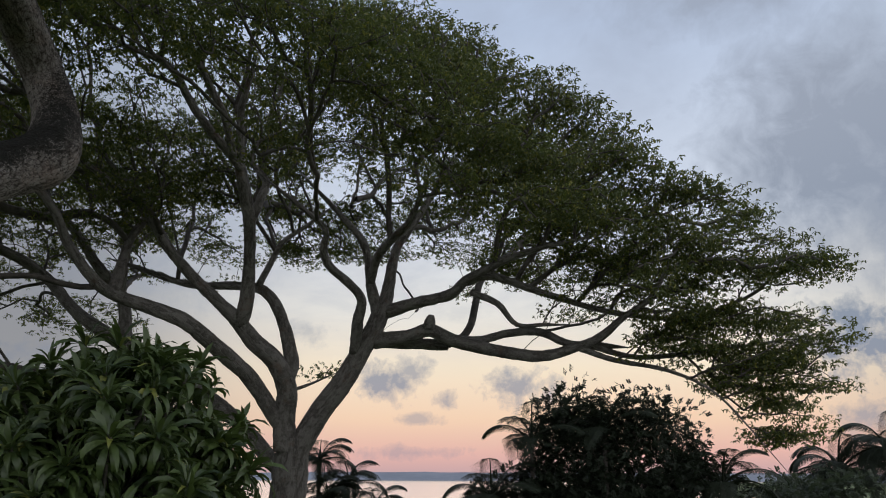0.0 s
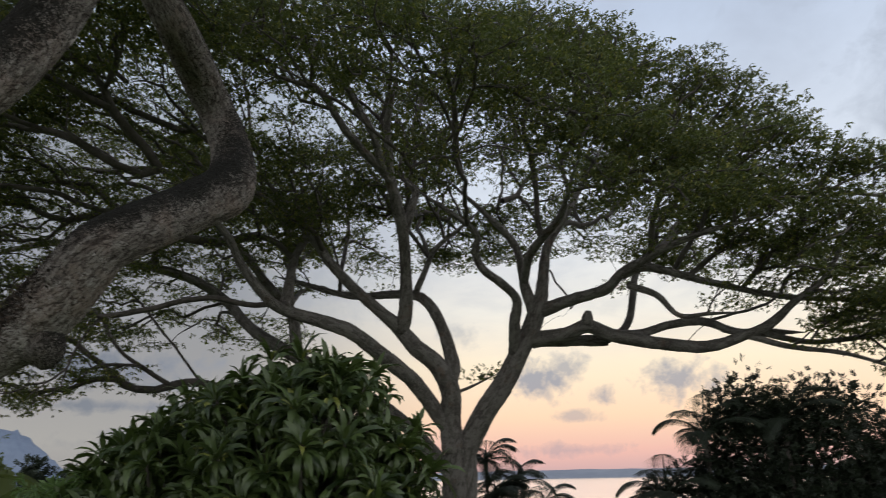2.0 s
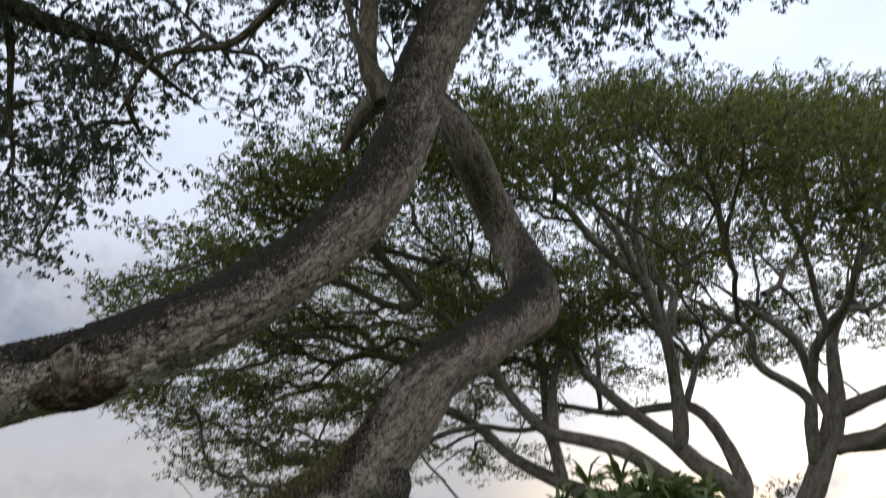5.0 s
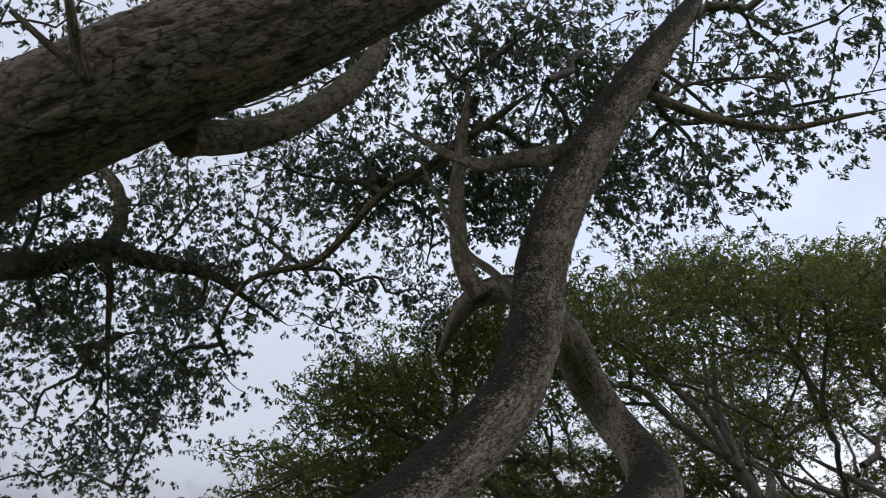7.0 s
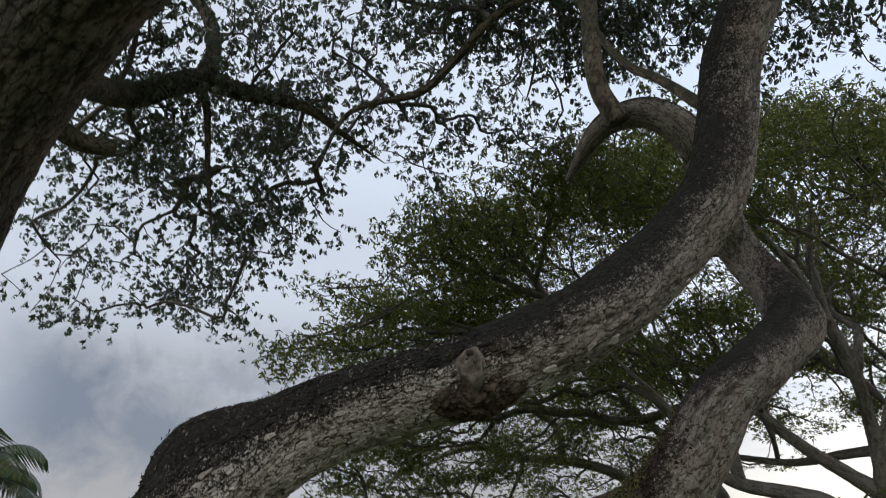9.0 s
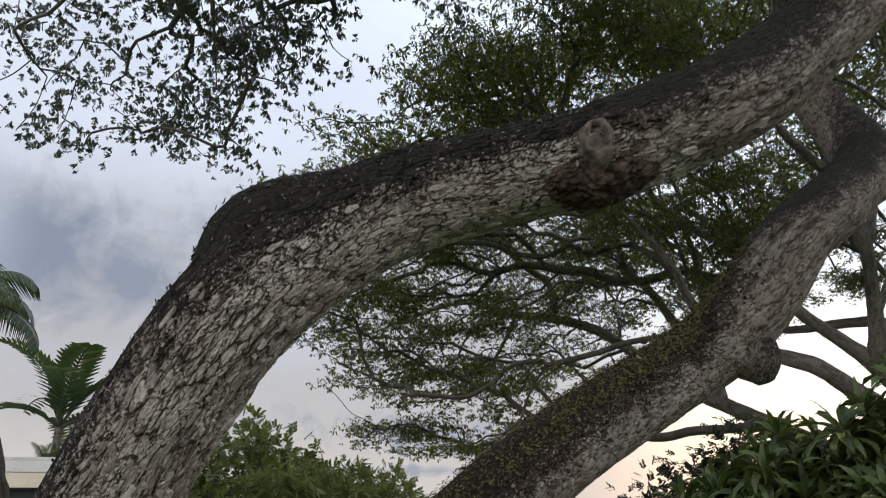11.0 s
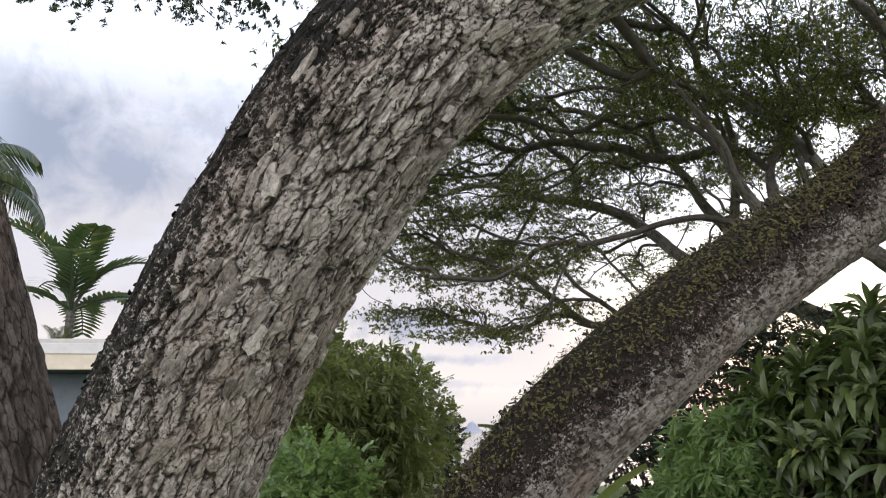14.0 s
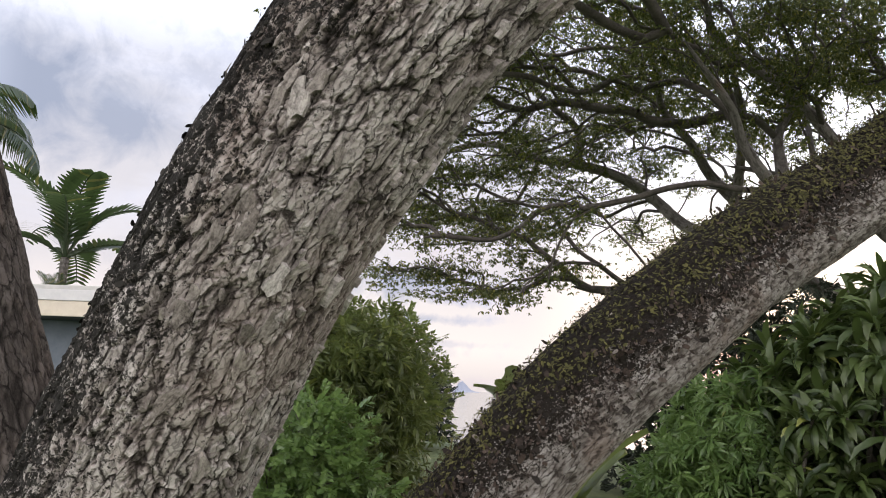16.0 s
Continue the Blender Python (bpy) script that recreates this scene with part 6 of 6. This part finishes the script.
def frond_mesh(gen, length, blades, blade, droop, stiff=0.0, mat=None, width=0.02):
    """One feather frond along +x that arches down, with blades on both sides."""
    k = 16
    pts, ang = [np.zeros(3)], math.radians(62)
    for i in range(k):
        ang -= math.radians(droop) / k * (0.4 + 1.2 * i / k)
        pts.append(pts[-1] + np.array([math.cos(ang), 0, math.sin(ang)]) * length / k)
    pts = np.array(pts)
    line = np.column_stack([pts, np.linspace(0.018, 0.004, k + 1) * length])
    v, q = join_tubes([line], 5)
    verts, quads = [v], [q]
    base = len(v)
    for i in range(blades):
        t = 0.12 + 0.88 * (i + 0.5) / blades
        p = np.array([np.interp(t * k, np.arange(k + 1), pts[:, c]) for c in range(3)])
        tg = np.array([np.interp(min(t * k + 0.5, k), np.arange(k + 1), pts[:, c]) for c in range(3)]) - p
        tg = tg / (np.linalg.norm(tg) + 1e-9)
        ln = blade * (0.35 + math.sin(min(1.0, t * 0.9 + 0.1) * math.pi) ** 0.7) * gen.uniform(0.9, 1.1)
        for s in (-1, 1):
            d = tg * 0.55 + np.array([0, s, 0]) * 0.85 + np.array([0, 0, 0.25 * stiff - 0.30 * (1 - stiff)])
            d /= np.linalg.norm(d)
            sd = unit(np.cross(d, (0, s * 0.3, 1.0)))
            a, m, e = p, p + d * ln * 0.55, p + d * ln + np.array([0, 0, -0.30 * ln * (1 - stiff)])
            verts.append(np.array([a - sd * width * 0.4, a + sd * width * 0.4, m + sd * width, m - sd * width, e + sd * width * 0.15, e - sd * width * 0.15]))
            quads.append(np.array([(0, 1, 2, 3), (3, 2, 4, 5)]) + base)
            base += 6
    return mesh_of("frond", np.vstack(verts), np.vstack(quads), mat or LEAF_PALM, False)


def palm(name, label, foot, height, trunk_r, fronds, length, blade, droop, seed, mat=None, stiff=0.0, spread=(5, 75), blades=34, group="", width=0.02, lean=(0, 0)):
    tree = thing(name, label, "palm", group)
    gen = np.random.default_rng(seed)
    fx, fy, fz = foot
    top = (fx + lean[0], fy + lean[1], fz + height)
    rows = [(fx, fy, fz, trunk_r * 1.25), (fx + lean[0] * 0.3, fy + lean[1] * 0.3, fz + height * 0.5, trunk_r), (*top, trunk_r * 0.85)]

    def rings(u, v, girth):
        return 0.006 * np.sin(u * 60) + 0.004 * np.sin(v * 6.28 * 6), 0.5 + 0.3 * np.sin(u * 60)
    tube_object("trunk", rows, TWIG if mat else BARK_FAR, tree, 14, 0.03 if height < 6 else 0.06, rings, 0.03, seed)
    meshes = [frond_mesh(gen, length * f, blades, blade, droop * d, stiff, mat, width) for f, d in ((1.0, 1.0), (0.9, 1.2), (1.08, 0.85))]
    for i in range(fronds):
        tilt = spread[0] + (spread[1] - spread[0]) * (i + 0.5) / fronds + gen.uniform(-6, 6)
        ob = new("frond", meshes[i % 3])
        ob.parent = tree
        ob.matrix_basis = Matrix.Translation(top) @ Euler((0, 0, i * 2.39996 + gen.uniform(-0.25, 0.25))).to_matrix().to_4x4() @ Euler((0, radians(tilt - 25), 0)).to_matrix().to_4x4()
    return tree


palm("stiff_palm", "palm with stiff upswept feather fronds behind the roof", (-20.3, 7.1, -0.5), 4.5, 0.10, 10, 2.3, 0.46, 92, 51, None, 0.75, (-6, 66), 19, width=0.066)
palm("spiky_palm", "small spiky palm beside the roof edge", (-19.6, 6.7, -0.5), 3.3, 0.06, 12, 0.8, 0.16, 50, 57, None, 0.9, (-10, 60), 22, width=0.012)
palm("coconut_palm", "tall palm with drooping fronds", (-17.2, 3.7, -0.3), 5.7, 0.13, 14, 1.7, 0.5, 120, 52, None, 0.0, (0, 85), 40, width=0.022)
palm("lawn_palm", "feather palm rising from the dark thicket", (0.1, 16.6, -0.4), 2.75, 0.05, 8, 1.3, 0.30, 95, 53, LEAF_SILHOUETTE, 0.3, (5, 60), 64, group="areca palms", width=0.008)
palm("lawn_palm", "feather palm rising from the dark thicket", (-0.7, 16.4, -0.4), 1.7, 0.05, 10, 1.2, 0.32, 90, 54, LEAF_SILHOUETTE, 0.3, (5, 70), 64, group="areca palms", width=0.008)
palm("lawn_palm", "feather palm rising from the dark thicket", (1.5, 16.6, -0.4), 3.0, 0.05, 9, 1.1, 0.28, 95, 55, LEAF_SILHOUETTE, 0.3, (5, 70), 64, group="areca palms", width=0.008)
palm("lawn_palm", "feather palm rising from the dark thicket", (3.7, 17.0, -0.4), 2.0, 0.05, 9, 1.2, 0.28, 110, 56, LEAF_SILHOUETTE, 0.3, (5, 70), 64, group="areca palms", width=0.008)
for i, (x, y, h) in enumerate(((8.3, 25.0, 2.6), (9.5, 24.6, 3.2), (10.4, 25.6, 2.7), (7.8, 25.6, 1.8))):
    palm("shore_palm", "clump of feather palms beside the lawn", (x, y, -0.7), h, 0.07, 13, 1.9, 0.42, 115, 60 + i, LEAF_SILHOUETTE, 0.2, (5, 80), 64, group="palms along the shore", width=0.012)
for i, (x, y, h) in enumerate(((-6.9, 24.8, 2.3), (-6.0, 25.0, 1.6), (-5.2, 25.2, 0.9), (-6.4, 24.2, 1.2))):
    palm("low_palm", "small feather palm behind the great trunk", (x, y, -0.6), h + 0.5, 0.06, 11, 1.3, 0.34, 110, 70 + i, LEAF_SILHOUETTE, 0.2, (5, 80), 60, group="palms behind the trunk", width=0.010)


def banana(foot, height, seed, leaves=5):
    plant = thing("banana_plant", "banana plant with broad torn upright leaves", "banana plant", "banana plants")
    gen = np.random.default_rng(seed)
    fx, fy, fz = foot
    tube_object("trunk", [(fx, fy, fz, 0.10), (fx, fy, fz + height * 0.5, 0.085), (fx, fy, fz + height, 0.05)], LEAF_FRESH, plant, 14, 0.08, None, 0.05, seed)
    for i in range(leaves):
        a = i * 2.4 + gen.uniform(-0.3, 0.3)
        ln, w = gen.uniform(1.1, 1.5), gen.uniform(0.20, 0.27)
        ang = math.radians(gen.uniform(60, 84))
        p = np.array([fx, fy, fz + height * 0.95])
        out, side = np.array([math.cos(a), math.sin(a), 0]), np.array([-math.sin(a), math.cos(a), 0])
        verts, quads = [], []
        k = 22
        for s in range(k + 1):
            t = s / k
            ang -= math.radians(gen.uniform(1.0, 4.2))
            ww = w * math.sin(min(1, t * 0.97 + 0.03) * math.pi) ** 0.55
            tear = gen.uniform(0.82, 1.0)
            up_v = np.array([-math.sin(ang) * out[0], -math.sin(ang) * out[1], math.cos(ang)])
            verts += [p - side * ww * tear + up_v * 0.05, p, p + side * ww * tear + up_v * 0.05]
            if s:
                b = (s - 1) * 3
                quads += [(b, b + 1, b + 4, b + 3), (b + 1, b + 2, b + 5, b + 4)]
            p = p + (out * math.cos(ang) + np.array([0, 0, math.sin(ang)])) * ln / k
        part_mesh("leaf", mesh_of("leaf", np.array(verts), np.array(quads), LEAF_MANGO, True), plant)


banana((-9.95, 9.9, -0.2), 0.75, 81, 3)
banana((-7.6, 6.7, -0.1), 0.25, 82)
banana((-11.2, 10.9, -0.2), 1.3, 83)
banana((-10.3, 11.3, -0.2), 1.3, 84)


# ---------------------------------------------------------------- the low house


def box_part(name, size, at, turn, mat, parent, bevel=0.01):
    bm = bmesh.new()
    bmesh.ops.create_cube(bm, size=1.0)
    bmesh.ops.scale(bm, vec=size, verts=bm.verts)
    bmesh.ops.bevel(bm, geom=bm.edges[:], offset=bevel, segments=2, affect="EDGES", profile=0.7)
    ob = part(name, bm, mat, parent)
    ob.matrix_basis = Matrix.Translation(at) @ Euler((0, 0, radians(turn))).to_matrix().to_4x4()
    return ob


def house():
    place = thing("house", "low house with a flat beige roof edge and grey walls", "house", at=(-16.2, 5.3, 0))
    place.rotation_euler = (0, 0, radians(42))
    box_part("roof", (5.0, 4.4, 0.10), (-1.4, 2.2, 2.90), 0, ROOF, place)
    box_part("fascia", (5.06, 0.05, 0.24), (-1.4, -0.02, 2.58), 0, FASCIA, place)
    box_part("fascia", (0.05, 4.36, 0.24), (1.12, 2.2, 2.58), 0, FASCIA, place)
    tagged(box_part("flashing", (5.10, 0.04, 0.17), (-1.4, -0.045, 2.79), 0, FLASHING, place), label="pale grey metal roof edge")
    tagged(box_part("flashing", (0.04, 4.30, 0.17), (1.145, 2.2, 2.79), 0, FLASHING, place), label="pale grey metal roof edge")
    box_part("soffit", (4.9, 4.3, 0.04), (-1.4, 2.2, 2.47), 0, SHADED_SOFFIT, place)
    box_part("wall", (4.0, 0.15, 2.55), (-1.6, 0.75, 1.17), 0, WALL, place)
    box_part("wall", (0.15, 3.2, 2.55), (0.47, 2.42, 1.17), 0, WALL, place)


house()
